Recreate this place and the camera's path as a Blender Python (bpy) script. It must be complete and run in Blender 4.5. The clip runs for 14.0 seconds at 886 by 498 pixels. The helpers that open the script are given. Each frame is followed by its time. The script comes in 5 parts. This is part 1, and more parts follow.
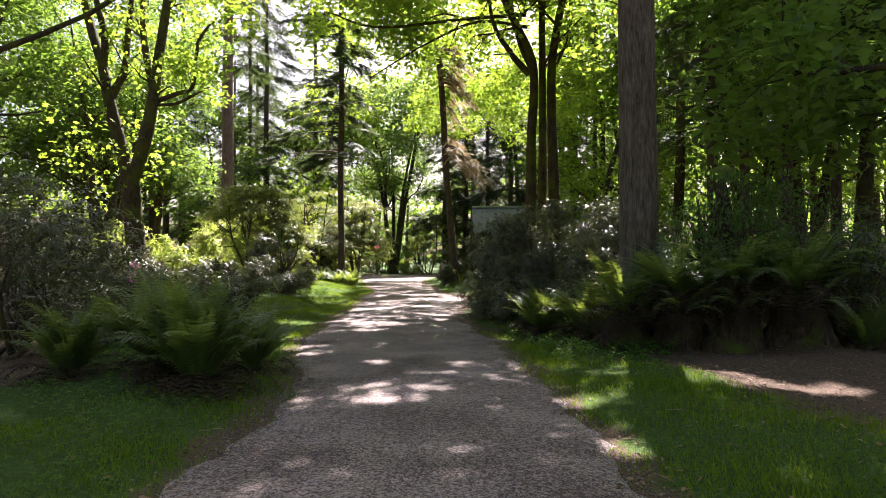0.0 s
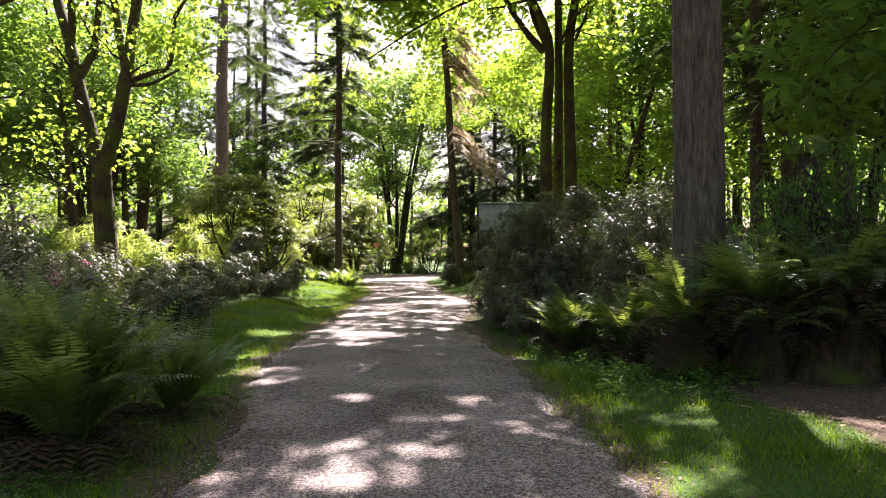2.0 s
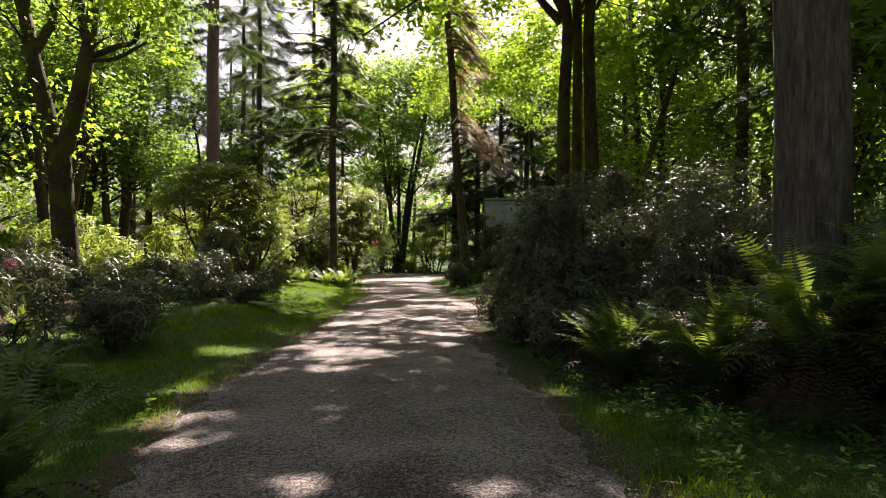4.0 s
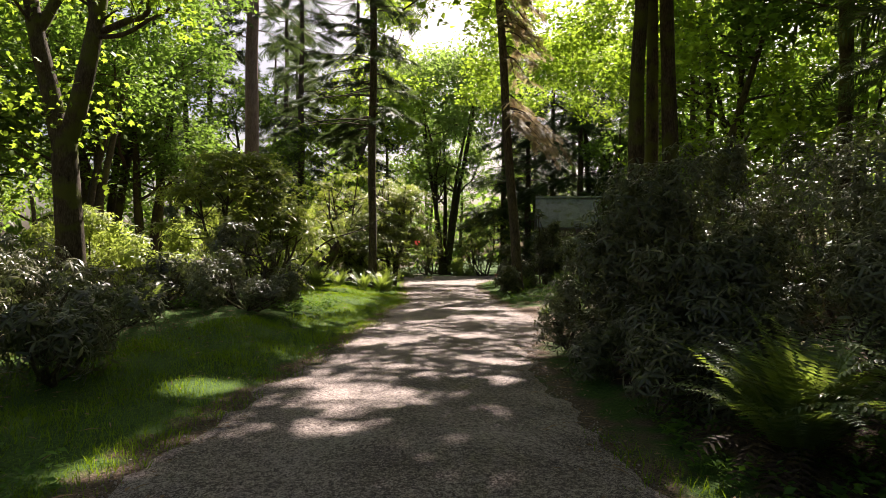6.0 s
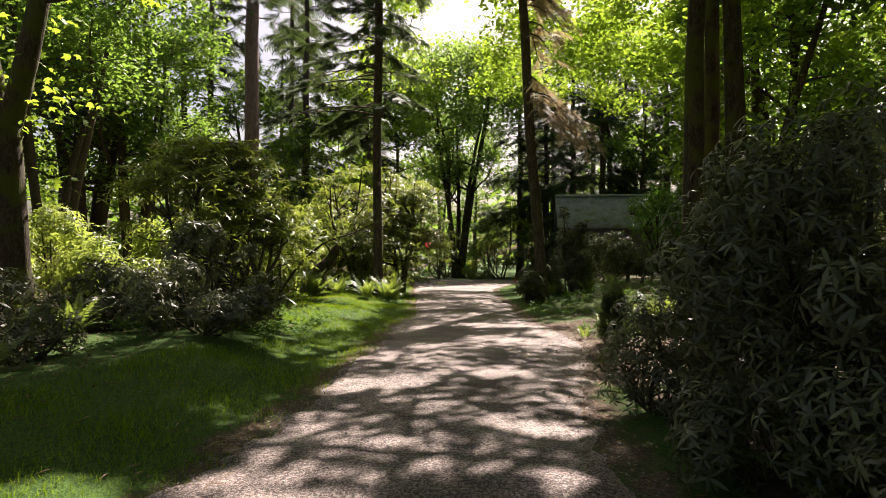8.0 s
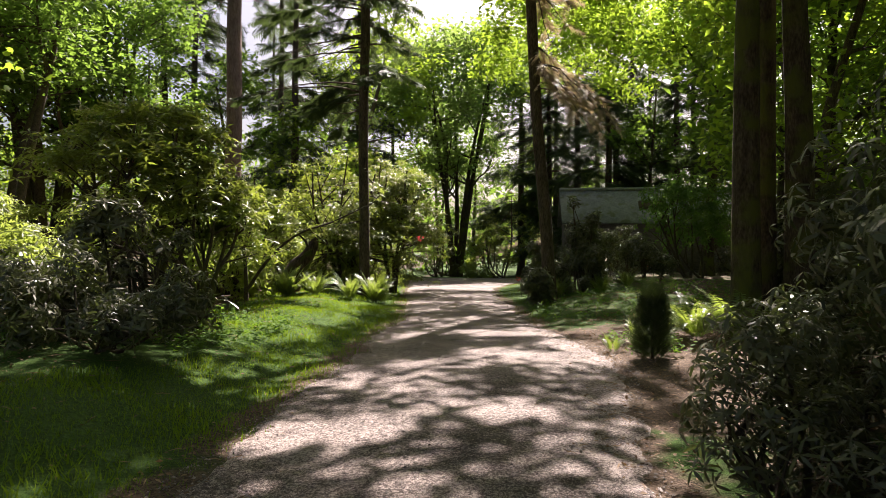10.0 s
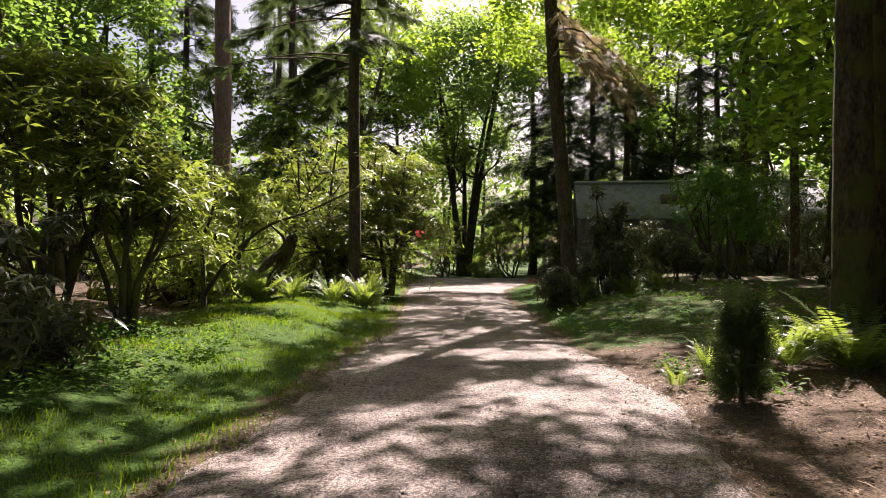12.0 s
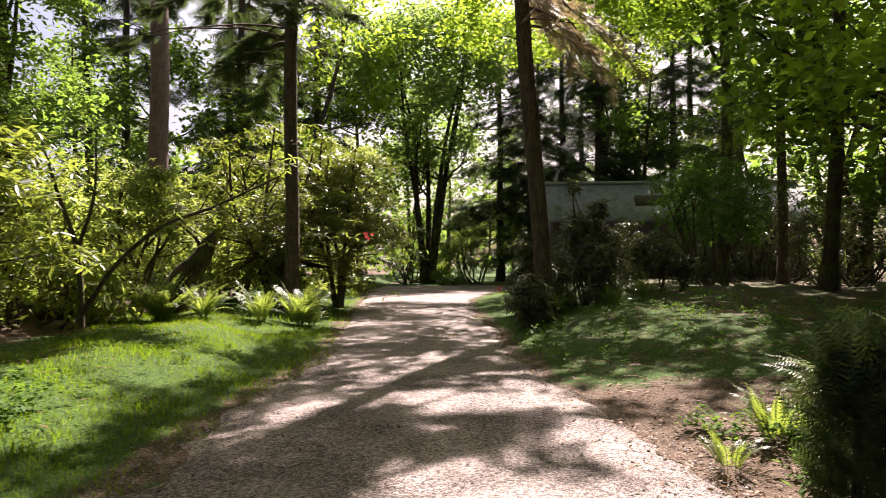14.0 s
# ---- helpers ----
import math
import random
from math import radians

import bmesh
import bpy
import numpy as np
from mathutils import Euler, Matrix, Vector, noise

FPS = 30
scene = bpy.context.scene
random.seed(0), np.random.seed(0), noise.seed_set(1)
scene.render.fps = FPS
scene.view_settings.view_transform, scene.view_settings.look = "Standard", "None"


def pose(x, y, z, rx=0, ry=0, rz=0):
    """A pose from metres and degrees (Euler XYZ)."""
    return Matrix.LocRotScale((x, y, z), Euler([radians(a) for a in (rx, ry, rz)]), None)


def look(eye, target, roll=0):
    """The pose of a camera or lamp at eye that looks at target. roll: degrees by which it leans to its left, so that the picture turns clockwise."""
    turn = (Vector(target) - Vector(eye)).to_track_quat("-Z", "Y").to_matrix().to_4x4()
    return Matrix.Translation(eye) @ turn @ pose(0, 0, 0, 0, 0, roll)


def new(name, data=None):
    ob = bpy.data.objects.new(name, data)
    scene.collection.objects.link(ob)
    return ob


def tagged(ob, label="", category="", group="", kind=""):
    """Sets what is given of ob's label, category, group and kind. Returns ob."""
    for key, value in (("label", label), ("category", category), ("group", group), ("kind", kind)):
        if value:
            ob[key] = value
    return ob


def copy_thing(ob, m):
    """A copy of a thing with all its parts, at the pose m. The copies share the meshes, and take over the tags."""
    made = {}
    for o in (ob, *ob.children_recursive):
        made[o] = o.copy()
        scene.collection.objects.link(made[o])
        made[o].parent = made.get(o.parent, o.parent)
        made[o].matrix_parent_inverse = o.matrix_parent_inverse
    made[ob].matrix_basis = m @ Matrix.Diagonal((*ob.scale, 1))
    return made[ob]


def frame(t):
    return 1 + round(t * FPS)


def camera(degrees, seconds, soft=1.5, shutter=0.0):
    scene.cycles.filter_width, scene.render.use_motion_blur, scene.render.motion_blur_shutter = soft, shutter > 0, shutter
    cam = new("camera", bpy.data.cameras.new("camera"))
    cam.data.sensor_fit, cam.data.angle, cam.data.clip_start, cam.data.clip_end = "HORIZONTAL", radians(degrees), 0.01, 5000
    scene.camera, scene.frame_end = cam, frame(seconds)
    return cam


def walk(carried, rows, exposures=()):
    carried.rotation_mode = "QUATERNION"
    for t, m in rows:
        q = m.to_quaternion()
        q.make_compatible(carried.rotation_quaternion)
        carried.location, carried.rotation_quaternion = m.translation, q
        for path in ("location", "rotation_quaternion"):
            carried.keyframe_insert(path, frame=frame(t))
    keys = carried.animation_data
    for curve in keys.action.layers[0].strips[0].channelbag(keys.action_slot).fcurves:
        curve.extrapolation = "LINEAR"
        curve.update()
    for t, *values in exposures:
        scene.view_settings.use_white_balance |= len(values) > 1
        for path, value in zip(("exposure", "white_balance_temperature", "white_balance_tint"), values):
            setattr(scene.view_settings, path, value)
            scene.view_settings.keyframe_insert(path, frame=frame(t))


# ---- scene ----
cam = camera(66.6, 14.0, soft=0.85, shutter=0.2)
METRES, EYE, TILT, LEAN, TURN = 20.3, 1.5, 0.8, 0.0, 0.0
ROWS = [
    (0.0, 0.0, 0.0, 0.0, 0.0, 0.0, -0.0),
    (0.5, 0.0002, 0.0314, -0.0014, -0.37, 0.23, -0.14),
    (1.0, 0.0013, 0.0645, -0.003, -0.0, -0.03, 0.0),
    (1.5, 0.0017, 0.0972, -0.0032, 0.21, -0.04, -0.02),
    (2.0, 0.0013, 0.131, -0.0034, 0.47, -0.08, -0.1),
    (2.2, 0.0012, 0.1447, -0.0038, 0.43, -0.08, -0.09),
    (4.3, 0.0003, 0.2885, -0.0077, 1.05, -0.14, 0.07),
    (4.5, 0.0002, 0.3024, -0.008, 1.78, -0.14, 0.08),
    (5.0, -0.0013, 0.3373, -0.0092, 4.02, -0.18, -0.15),
    (5.5, -0.0035, 0.3744, -0.0093, 4.45, -0.11, -0.09),
    (6.0, -0.0057, 0.4097, -0.0082, 4.83, -0.05, -0.2),
    (6.5, -0.0098, 0.4483, -0.0068, 5.26, -0.11, -0.13),
    (7.0, -0.0127, 0.4867, -0.0051, 5.53, -0.08, -0.19),
    (7.5, -0.0174, 0.5262, -0.0044, 5.74, -0.14, -0.14),
    (8.0, -0.0201, 0.5645, -0.0045, 5.94, 0.02, -0.12),
    (8.2, -0.0208, 0.5788, -0.0052, 5.95, -0.14, -0.12),
    (10.3, -0.0284, 0.7270, -0.0137, 5.86, -0.05, -0.18),
    (10.5, -0.029, 0.7413, -0.0144, 5.97, -0.21, -0.19),
    (11.0, -0.03, 0.7806, -0.0154, 6.07, -0.23, -0.15),
    (11.5, -0.0319, 0.8182, -0.0162, 6.32, -0.18, -0.23),
    (12.0, -0.0332, 0.8576, -0.016, 6.67, -0.15, -0.16),
    (12.5, -0.0342, 0.8936, -0.0155, 6.78, -0.06, -0.24),
    (13.0, -0.0368, 0.9305, -0.0152, 6.9, -0.01, -0.14),
    (13.5, -0.0371, 0.9665, -0.0156, 6.98, 0.05, -0.06),
    (14.0, -0.0311, 0.9971, -0.018, 3.96, 0.37, 0.16),
]
walk(cam, [(t, pose(0, 0, EYE, TILT, LEAN, TURN) @ pose(METRES * x, METRES * y, METRES * z, 90 + pitch, roll, yaw)) for t, x, y, z, yaw, pitch, roll in ROWS],
     exposures=[(0, 2.42, 6250, 25), (1, 2.68, 6250, 25), (2.2, 2.7, 6250, 25), (4.4, 1.72, 6700, 19), (8, 1.68, 6700, 19), (11, 1.74, 6500, 22), (13.4, 1.78, 6650, 25), (14, 1.95, 6650, 25)])

# ---- light ----
SUN_UP, SUN_AZ = 47.0, 13.0     # elevation; degrees to the right of straight ahead
world = bpy.data.worlds.new("sky")
scene.world = world
world.use_nodes = True
wn = world.node_tree.nodes
sky = wn.new("ShaderNodeTexSky")
sky.sky_type, sky.sun_disc = "NISHITA", False
sky.sun_elevation, sky.sun_rotation = radians(SUN_UP), radians(SUN_AZ)
sky.air_density, sky.dust_density = 1.0, 5.0
wn["Background"].inputs[1].default_value = 0.043
world.node_tree.links.new(sky.outputs[0], wn["Background"].inputs[0])
sun_data = bpy.data.lights.new("sun", "SUN")
sun_data.energy, sun_data.angle, sun_data.color = 5.0, radians(0.55), (1.0, 0.94, 0.84)
sun = new("sun", sun_data)
SUN_DIR = Vector((math.sin(radians(SUN_AZ)) * math.cos(radians(SUN_UP)), math.cos(radians(SUN_AZ)) * math.cos(radians(SUN_UP)), math.sin(radians(SUN_UP))))
sun.matrix_world = look(SUN_DIR * 80, (0, 0, 0))


# ---- materials ----
def nodes_of(name):
    m = bpy.data.materials.new(name)
    m.use_nodes = True
    t = m.node_tree
    return m, t.nodes, t.links, t.nodes["Principled BSDF"]


def leaf_mat(name, dark, light, through_col, trans=0.45, rough=0.5, gloss=0.4, per_object=False):
    """A thin leaf: colour varies from leaf to leaf, light shines through it."""
    m, n, l, p = nodes_of(name)
    if per_object:
        rnd = n.new("ShaderNodeObjectInfo").outputs["Random"]
    else:
        rnd = n.new("ShaderNodeNewGeometry").outputs["Random Per Island"]
    tex = n.new("ShaderNodeTexNoise")
    co = n.new("ShaderNodeNewGeometry")
    l.new(co.outputs["Position"], tex.inputs["Vector"])
    tex.inputs["Scale"].default_value, tex.inputs["Detail"].default_value = 0.9, 3
    add = n.new("ShaderNodeMath")
    add.operation = "MULTIPLY_ADD"
    l.new(rnd, add.inputs[0])
    add.inputs[1].default_value = 0.65
    sub = n.new("ShaderNodeMath")
    sub.operation = "SUBTRACT"
    l.new(tex.outputs["Fac"], sub.inputs[0])
    sub.inputs[1].default_value = 0.3
    l.new(sub.outputs[0], add.inputs[2])
    ramp = n.new("ShaderNodeValToRGB")
    ramp.color_ramp.elements[0].color, ramp.color_ramp.elements[1].color = (*dark, 1), (*light, 1)
    ramp.color_ramp.elements[0].position, ramp.color_ramp.elements[1].position = 0.1, 0.9
    l.new(add.outputs[0], ramp.inputs[0])
    l.new(ramp.outputs[0], p.inputs["Base Color"])
    p.inputs["Roughness"].default_value = rough
    p.inputs["Specular IOR Level"].default_value = gloss
    tr = n.new("ShaderNodeBsdfTranslucent")
    mixc = n.new("ShaderNodeMix")
    mixc.data_type = "RGBA"
    mixc.inputs[0].default_value = 0.7
    l.new(ramp.outputs[0], mixc.inputs[6])
    mixc.inputs[7].default_value = (*through_col, 1)
    l.new(mixc.outputs[2], tr.inputs[0])
    mix = n.new("ShaderNodeMixShader")
    mix.inputs[0].default_value = trans
    l.new(p.outputs[0], mix.inputs[1])
    l.new(tr.outputs[0], mix.inputs[2])
    l.new(mix.outputs[0], n["Material Output"].inputs["Surface"])
    return m


def rough_mat(name, cols, scale=6.0, stretch=(1, 1, 1), rough=0.9, bump=0.6, fine=40.0, moss=None, moss_at=0.55, depth=0.03):
    """Bark, soil, stone: two scales of noise in colour and relief; moss in patches of its own."""
    m, n, l, p = nodes_of(name)
    geo = n.new("ShaderNodeNewGeometry")
    mp = n.new("ShaderNodeMapping")
    mp.inputs["Scale"].default_value = stretch
    l.new(geo.outputs["Position"], mp.inputs["Vector"])
    big = n.new("ShaderNodeTexNoise")
    big.inputs["Scale"].default_value, big.inputs["Detail"].default_value, big.inputs["Roughness"].default_value = scale, 6, 0.65
    small = n.new("ShaderNodeTexNoise")
    small.inputs["Scale"].default_value, small.inputs["Detail"].default_value = fine, 4
    l.new(mp.outputs[0], big.inputs["Vector"])
    l.new(mp.outputs[0], small.inputs["Vector"])
    mixf = n.new("ShaderNodeMath")
    mixf.operation = "MULTIPLY_ADD"
    l.new(small.outputs["Fac"], mixf.inputs[0])
    mixf.inputs[1].default_value = 0.5
    half = n.new("ShaderNodeMath")
    half.operation = "MULTIPLY"
    l.new(big.outputs["Fac"], half.inputs[0])
    half.inputs[1].default_value = 0.5
    l.new(half.outputs[0], mixf.inputs[2])
    ramp = n.new("ShaderNodeValToRGB")
    e = ramp.color_ramp.elements
    e[0].position, e[1].position = 0.36, 0.64
    e[0].color, e[1].color = (*cols[0], 1), (*cols[-1], 1)
    if len(cols) > 2:
        mid = e.new(0.5)
        mid.color = (*cols[1], 1)
    l.new(mixf.outputs[0], ramp.inputs[0])
    colour = ramp.outputs[0]
    if moss:
        mz = n.new("ShaderNodeTexNoise")
        mz.inputs["Scale"].default_value, mz.inputs["Detail"].default_value = 1.7, 6
        l.new(geo.outputs["Position"], mz.inputs["Vector"])
        step = n.new("ShaderNodeValToRGB")
        step.color_ramp.elements[0].position, step.color_ramp.elements[1].position = moss_at - 0.06, moss_at + 0.08
        l.new(mz.outputs["Fac"], step.inputs[0])
        mc = n.new("ShaderNodeMix")
        mc.data_type = "RGBA"
        l.new(step.outputs[0], mc.inputs[0])
        l.new(colour, mc.inputs[6])
        mc.inputs[7].default_value = (*moss, 1)
        colour = mc.outputs[2]
    l.new(colour, p.inputs["Base Color"])
    p.inputs["Roughness"].default_value = rough
    p.inputs["Specular IOR Level"].default_value = 0.2
    bp = n.new("ShaderNodeBump")
    bp.inputs["Strength"].default_value, bp.inputs["Distance"].default_value = bump, depth
    l.new(mixf.outputs[0], bp.inputs["Height"])
    l.new(bp.outputs[0], p.inputs["Normal"])
    return m


def gravel_mat():
    """Packed crushed stone: single stones, dark gaps and specks, broad darker and paler patches."""
    m, n, l, p = nodes_of("gravel")
    geo = n.new("ShaderNodeNewGeometry")
    def tex(kind, scale, detail=None):
        t = n.new(kind)
        t.inputs["Scale"].default_value = scale
        if detail:
            t.inputs["Detail"].default_value = detail
        l.new(geo.outputs["Position"], t.inputs["Vector"])
        return t
    def math_node(op, x, y, z=None):
        t = n.new("ShaderNodeMath")
        t.operation = op
        for k, v in enumerate((x, y, z)):
            if v is None:
                continue
            if isinstance(v, (int, float)):
                t.inputs[k].default_value = v
            else:
                l.new(v, t.inputs[k])
        return t.outputs[0]
    stones, grit, clods = tex("ShaderNodeTexVoronoi", 85), tex("ShaderNodeTexVoronoi", 190), tex("ShaderNodeTexNoise", 24, 9)
    patches = tex("ShaderNodeTexNoise", 0.9, 8)
    sep, sep2 = n.new("ShaderNodeSeparateColor"), n.new("ShaderNodeSeparateColor")
    l.new(stones.outputs["Color"], sep.inputs[0])
    l.new(grit.outputs["Color"], sep2.inputs[0])
    v = math_node("MULTIPLY_ADD", sep.outputs[0], 0.36, math_node("MULTIPLY", patches.outputs["Fac"], 0.55))
    v = math_node("MULTIPLY_ADD", sep2.outputs[1], 0.26, v)
    v = math_node("MULTIPLY_ADD", clods.outputs["Fac"], 0.6, v)
    v = math_node("MULTIPLY_ADD", stones.outputs["Distance"], -0.06, v)
    ramp = n.new("ShaderNodeValToRGB")
    e = ramp.color_ramp.elements
    e[0].position, e[1].position = 0.5, 1.2
    e[0].color, e[1].color = (0.022, 0.016, 0.0145, 1), (0.39, 0.315, 0.285, 1)
    mid = e.new(0.82)
    mid.color = (0.104, 0.073, 0.064, 1)
    l.new(v, ramp.inputs[0])
    l.new(ramp.outputs[0], p.inputs["Base Color"])
    p.inputs["Roughness"].default_value = 0.8
    p.inputs["Specular IOR Level"].default_value = 0.3
    h = math_node("MULTIPLY_ADD", grit.outputs["Distance"], 0.4, stones.outputs["Distance"])
    h = math_node("MULTIPLY_ADD", clods.outputs["Fac"], -1.6, h)
    bp = n.new("ShaderNodeBump")
    bp.invert = True
    bp.inputs["Strength"].default_value, bp.inputs["Distance"].default_value = 0.55, 0.012
    l.new(h, bp.inputs["Height"])
    l.new(bp.outputs[0], p.inputs["Normal"])
    return m


def ground_mat():
    """Soil under grass, brown litter where the attribute says so, moss in patches."""
    m, n, l, p = nodes_of("forest_floor")
    geo = n.new("ShaderNodeNewGeometry")
    att = n.new("ShaderNodeAttribute")
    att.attribute_name = "litter"
    fine = n.new("ShaderNodeTexNoise")
    fine.inputs["Scale"].default_value, fine.inputs["Detail"].default_value = 28, 6
    mid = n.new("ShaderNodeTexNoise")
    mid.inputs["Scale"].default_value, mid.inputs["Detail"].default_value = 2.2, 8
    vor = n.new("ShaderNodeTexVoronoi")
    vor.inputs["Scale"].default_value = 58
    for t in (fine, mid, vor):
        l.new(geo.outputs["Position"], t.inputs["Vector"])
    def ramp_of(source, a, b, pa=0.3, pb=0.7):
        r = n.new("ShaderNodeValToRGB")
        r.color_ramp.elements[0].position, r.color_ramp.elements[1].position = pa, pb
        r.color_ramp.elements[0].color, r.color_ramp.elements[1].color = (*a, 1), (*b, 1)
        l.new(source, r.inputs[0])
        return r.outputs[0]
    green = ramp_of(fine.outputs["Fac"], (0.022, 0.045, 0.009), (0.065, 0.12, 0.02))
    brown = ramp_of(vor.outputs["Color"], (0.04, 0.028, 0.02), (0.165, 0.113, 0.08), 0.05, 0.95)
    grit = n.new("ShaderNodeMath")
    grit.operation = "MULTIPLY_ADD"
    l.new(mid.outputs["Fac"], grit.inputs[0])
    grit.inputs[1].default_value = 1.4
    sh = n.new("ShaderNodeMath")
    sh.operation = "SUBTRACT"
    l.new(att.outputs["Fac"], sh.inputs[0])
    sh.inputs[1].default_value = 0.7
    l.new(sh.outputs[0], grit.inputs[2])
    fac = ramp_of(grit.outputs[0], (0, 0, 0), (1, 1, 1), 0.35, 0.65)
    mc = n.new("ShaderNodeMix")
    mc.data_type = "RGBA"
    l.new(fac, mc.inputs[0])
    l.new(green, mc.inputs[6])
    l.new(brown, mc.inputs[7])
    l.new(mc.outputs[2], p.inputs["Base Color"])
    p.inputs["Roughness"].default_value = 0.95
    p.inputs["Specular IOR Level"].default_value = 0.15
    bp = n.new("ShaderNodeBump")
    bp.inputs["Strength"].default_value, bp.inputs["Distance"].default_value = 0.8, 0.012
    l.new(vor.outputs["Distance"], bp.inputs["Height"])
    l.new(bp.outputs[0], p.inputs["Normal"])
    return m


M_GRAVEL, M_GROUND = gravel_mat(), ground_mat()
M_STONE = leaf_mat("pebble", (0.02, 0.016, 0.014), (0.36, 0.3, 0.275), (0.2, 0.17, 0.15), 0.0, 0.75, 0.3)
M_MAPLE = leaf_mat("maple_leaf", (0.05, 0.11, 0.015), (0.13, 0.22, 0.025), (0.48, 0.67, 0.05), 0.56, 0.5, 0.35)
M_WOOD = leaf_mat("broad_leaf", (0.035, 0.075, 0.018), (0.10, 0.17, 0.03), (0.31, 0.5, 0.06), 0.52, 0.5, 0.35)
M_DOME = leaf_mat("dome_leaf", (0.04, 0.085, 0.025), (0.10, 0.175, 0.045), (0.36, 0.52, 0.09), 0.6, 0.5, 0.35)
M_RHODO = leaf_mat("rhododendron_leaf", (0.03, 0.035, 0.016), (0.14, 0.133, 0.068), (0.16, 0.22, 0.04), 0.16, 0.4, 0.45)
M_AZALEA = leaf_mat("azalea_leaf", (0.055, 0.09, 0.02), (0.18, 0.225, 0.05), (0.44, 0.54, 0.08), 0.55, 0.4, 0.45)
M_MIDLEAF = leaf_mat("shrub_leaf", (0.035, 0.055, 0.012), (0.125, 0.15, 0.03), (0.36, 0.44, 0.05), 0.46, 0.36, 0.45)
# base lightened and greyed to carry the sky's sheen on shaded fronds
M_FERN = leaf_mat("fern_frond", (0.045, 0.08, 0.035), (0.15, 0.195, 0.085), (0.4, 0.52, 0.05), 0.44, 0.36, 0.55, per_object=True)
# withered fronds, near black to stand for the shade beneath ferns
M_DEAD_SHADE = leaf_mat("dead_frond", (0.018, 0.011, 0.007), (0.07, 0.042, 0.024), (0.08, 0.045, 0.02), 0.15, 0.7, 0.2, per_object=True)
# broad leaf darkened: the wood's deep shade put into its colour
M_SHADE = leaf_mat("shaded_wood_leaf", (0.028, 0.06, 0.015), (0.08, 0.14, 0.026), (0.28, 0.46, 0.045), 0.5, 0.5, 0.35)
M_VINE = leaf_mat("huckleberry_leaf", (0.03, 0.075, 0.014), (0.08, 0.15, 0.03), (0.2, 0.38, 0.04), 0.42, 0.5, 0.4)
M_NEEDLE = leaf_mat("conifer_needle", (0.022, 0.042, 0.02), (0.07, 0.097, 0.037), (0.13, 0.19, 0.045), 0.3, 0.6, 0.2)
M_DRY = leaf_mat("dry_needle", (0.14, 0.105, 0.06), (0.36, 0.28, 0.17), (0.45, 0.34, 0.18), 0.45, 0.6, 0.3)
M_YEW = leaf_mat("yew_needle", (0.015, 0.03, 0.012), (0.05, 0.075, 0.022), (0.12, 0.18, 0.03), 0.25, 0.5, 0.4)
M_GRASS = leaf_mat("grass_blade", (0.036, 0.078, 0.01), (0.115, 0.18, 0.022), (0.33, 0.5, 0.012), 0.44, 0.6, 0.12)
M_CLOVER = leaf_mat("clover_leaf", (0.05, 0.11, 0.025), (0.10, 0.18, 0.04), (0.24, 0.42, 0.03), 0.4, 0.65, 0.1)
M_LITTER = leaf_mat("fallen_leaf", (0.06, 0.035, 0.02), (0.30, 0.19, 0.11), (0.3, 0.17, 0.06), 0.15, 0.7, 0.3)
M_BARK_FIR = rough_mat("fir_bark", [(0.05, 0.038, 0.03), (0.12, 0.092, 0.075), (0.2, 0.16, 0.135)], 5, (2.2, 2.2, 0.35), bump=1.0, fine=16, depth=0.06)
M_BARK_RED = rough_mat("red_bark", [(0.13, 0.075, 0.06), (0.24, 0.15, 0.125), (0.33, 0.22, 0.19)], 5, (2.0, 2.0, 0.4), bump=0.9, fine=18, depth=0.05)
M_BARK_MAPLE = rough_mat("maple_bark", [(0.02, 0.014, 0.009), (0.055, 0.04, 0.027), (0.10, 0.077, 0.052)], 6, (1.6, 1.6, 0.5), bump=0.9, fine=22, moss=(0.075, 0.08, 0.018), moss_at=0.53)
M_BARK_DARK = rough_mat("spruce_bark", [(0.035, 0.026, 0.02), (0.085, 0.062, 0.048), (0.15, 0.11, 0.085)], 6, (1.8, 1.8, 0.5), bump=0.9, fine=20)
M_TWIG = rough_mat("twig_bark", [(0.04, 0.03, 0.02), (0.11, 0.085, 0.06)], 8, bump=0.5, fine=30, moss=(0.10, 0.10, 0.03), moss_at=0.6)
M_STUMP = rough_mat("stump_wood", [(0.02, 0.014, 0.01), (0.06, 0.04, 0.028), (0.11, 0.075, 0.05)], 5, (1.5, 1.5, 0.4), bump=1.0, fine=14, moss=(0.08, 0.10, 0.02), moss_at=0.58)
M_MOSS = rough_mat("moss", [(0.05, 0.06, 0.01), (0.12, 0.15, 0.025), (0.2, 0.22, 0.04)], 8, bump=1.0, fine=60)
M_PETAL = leaf_mat("red_petal", (0.55, 0.05, 0.06), (0.75, 0.14, 0.14), (0.8, 0.12, 0.1), 0.3, 0.5, 0.3)
M_PINK = leaf_mat("pink_petal", (0.5, 0.10, 0.28), (0.7, 0.25, 0.42), (0.7, 0.2, 0.35), 0.3, 0.5, 0.3)
M_ROOF = rough_mat("weathered_roof", [(0.14, 0.145, 0.15), (0.19, 0.197, 0.205), (0.24, 0.25, 0.26)], 2.0, (1, 1, 1), rough=0.9, bump=0.4, fine=9, moss=(0.13, 0.135, 0.085), moss_at=0.6)
M_WALL = rough_mat("dark_boards", [(0.07, 0.06, 0.05), (0.12, 0.10, 0.085), (0.16, 0.14, 0.12)], 3, (1, 1, 4), bump=0.3)


# ---- mesh building ----
rng = np.random.default_rng(7)


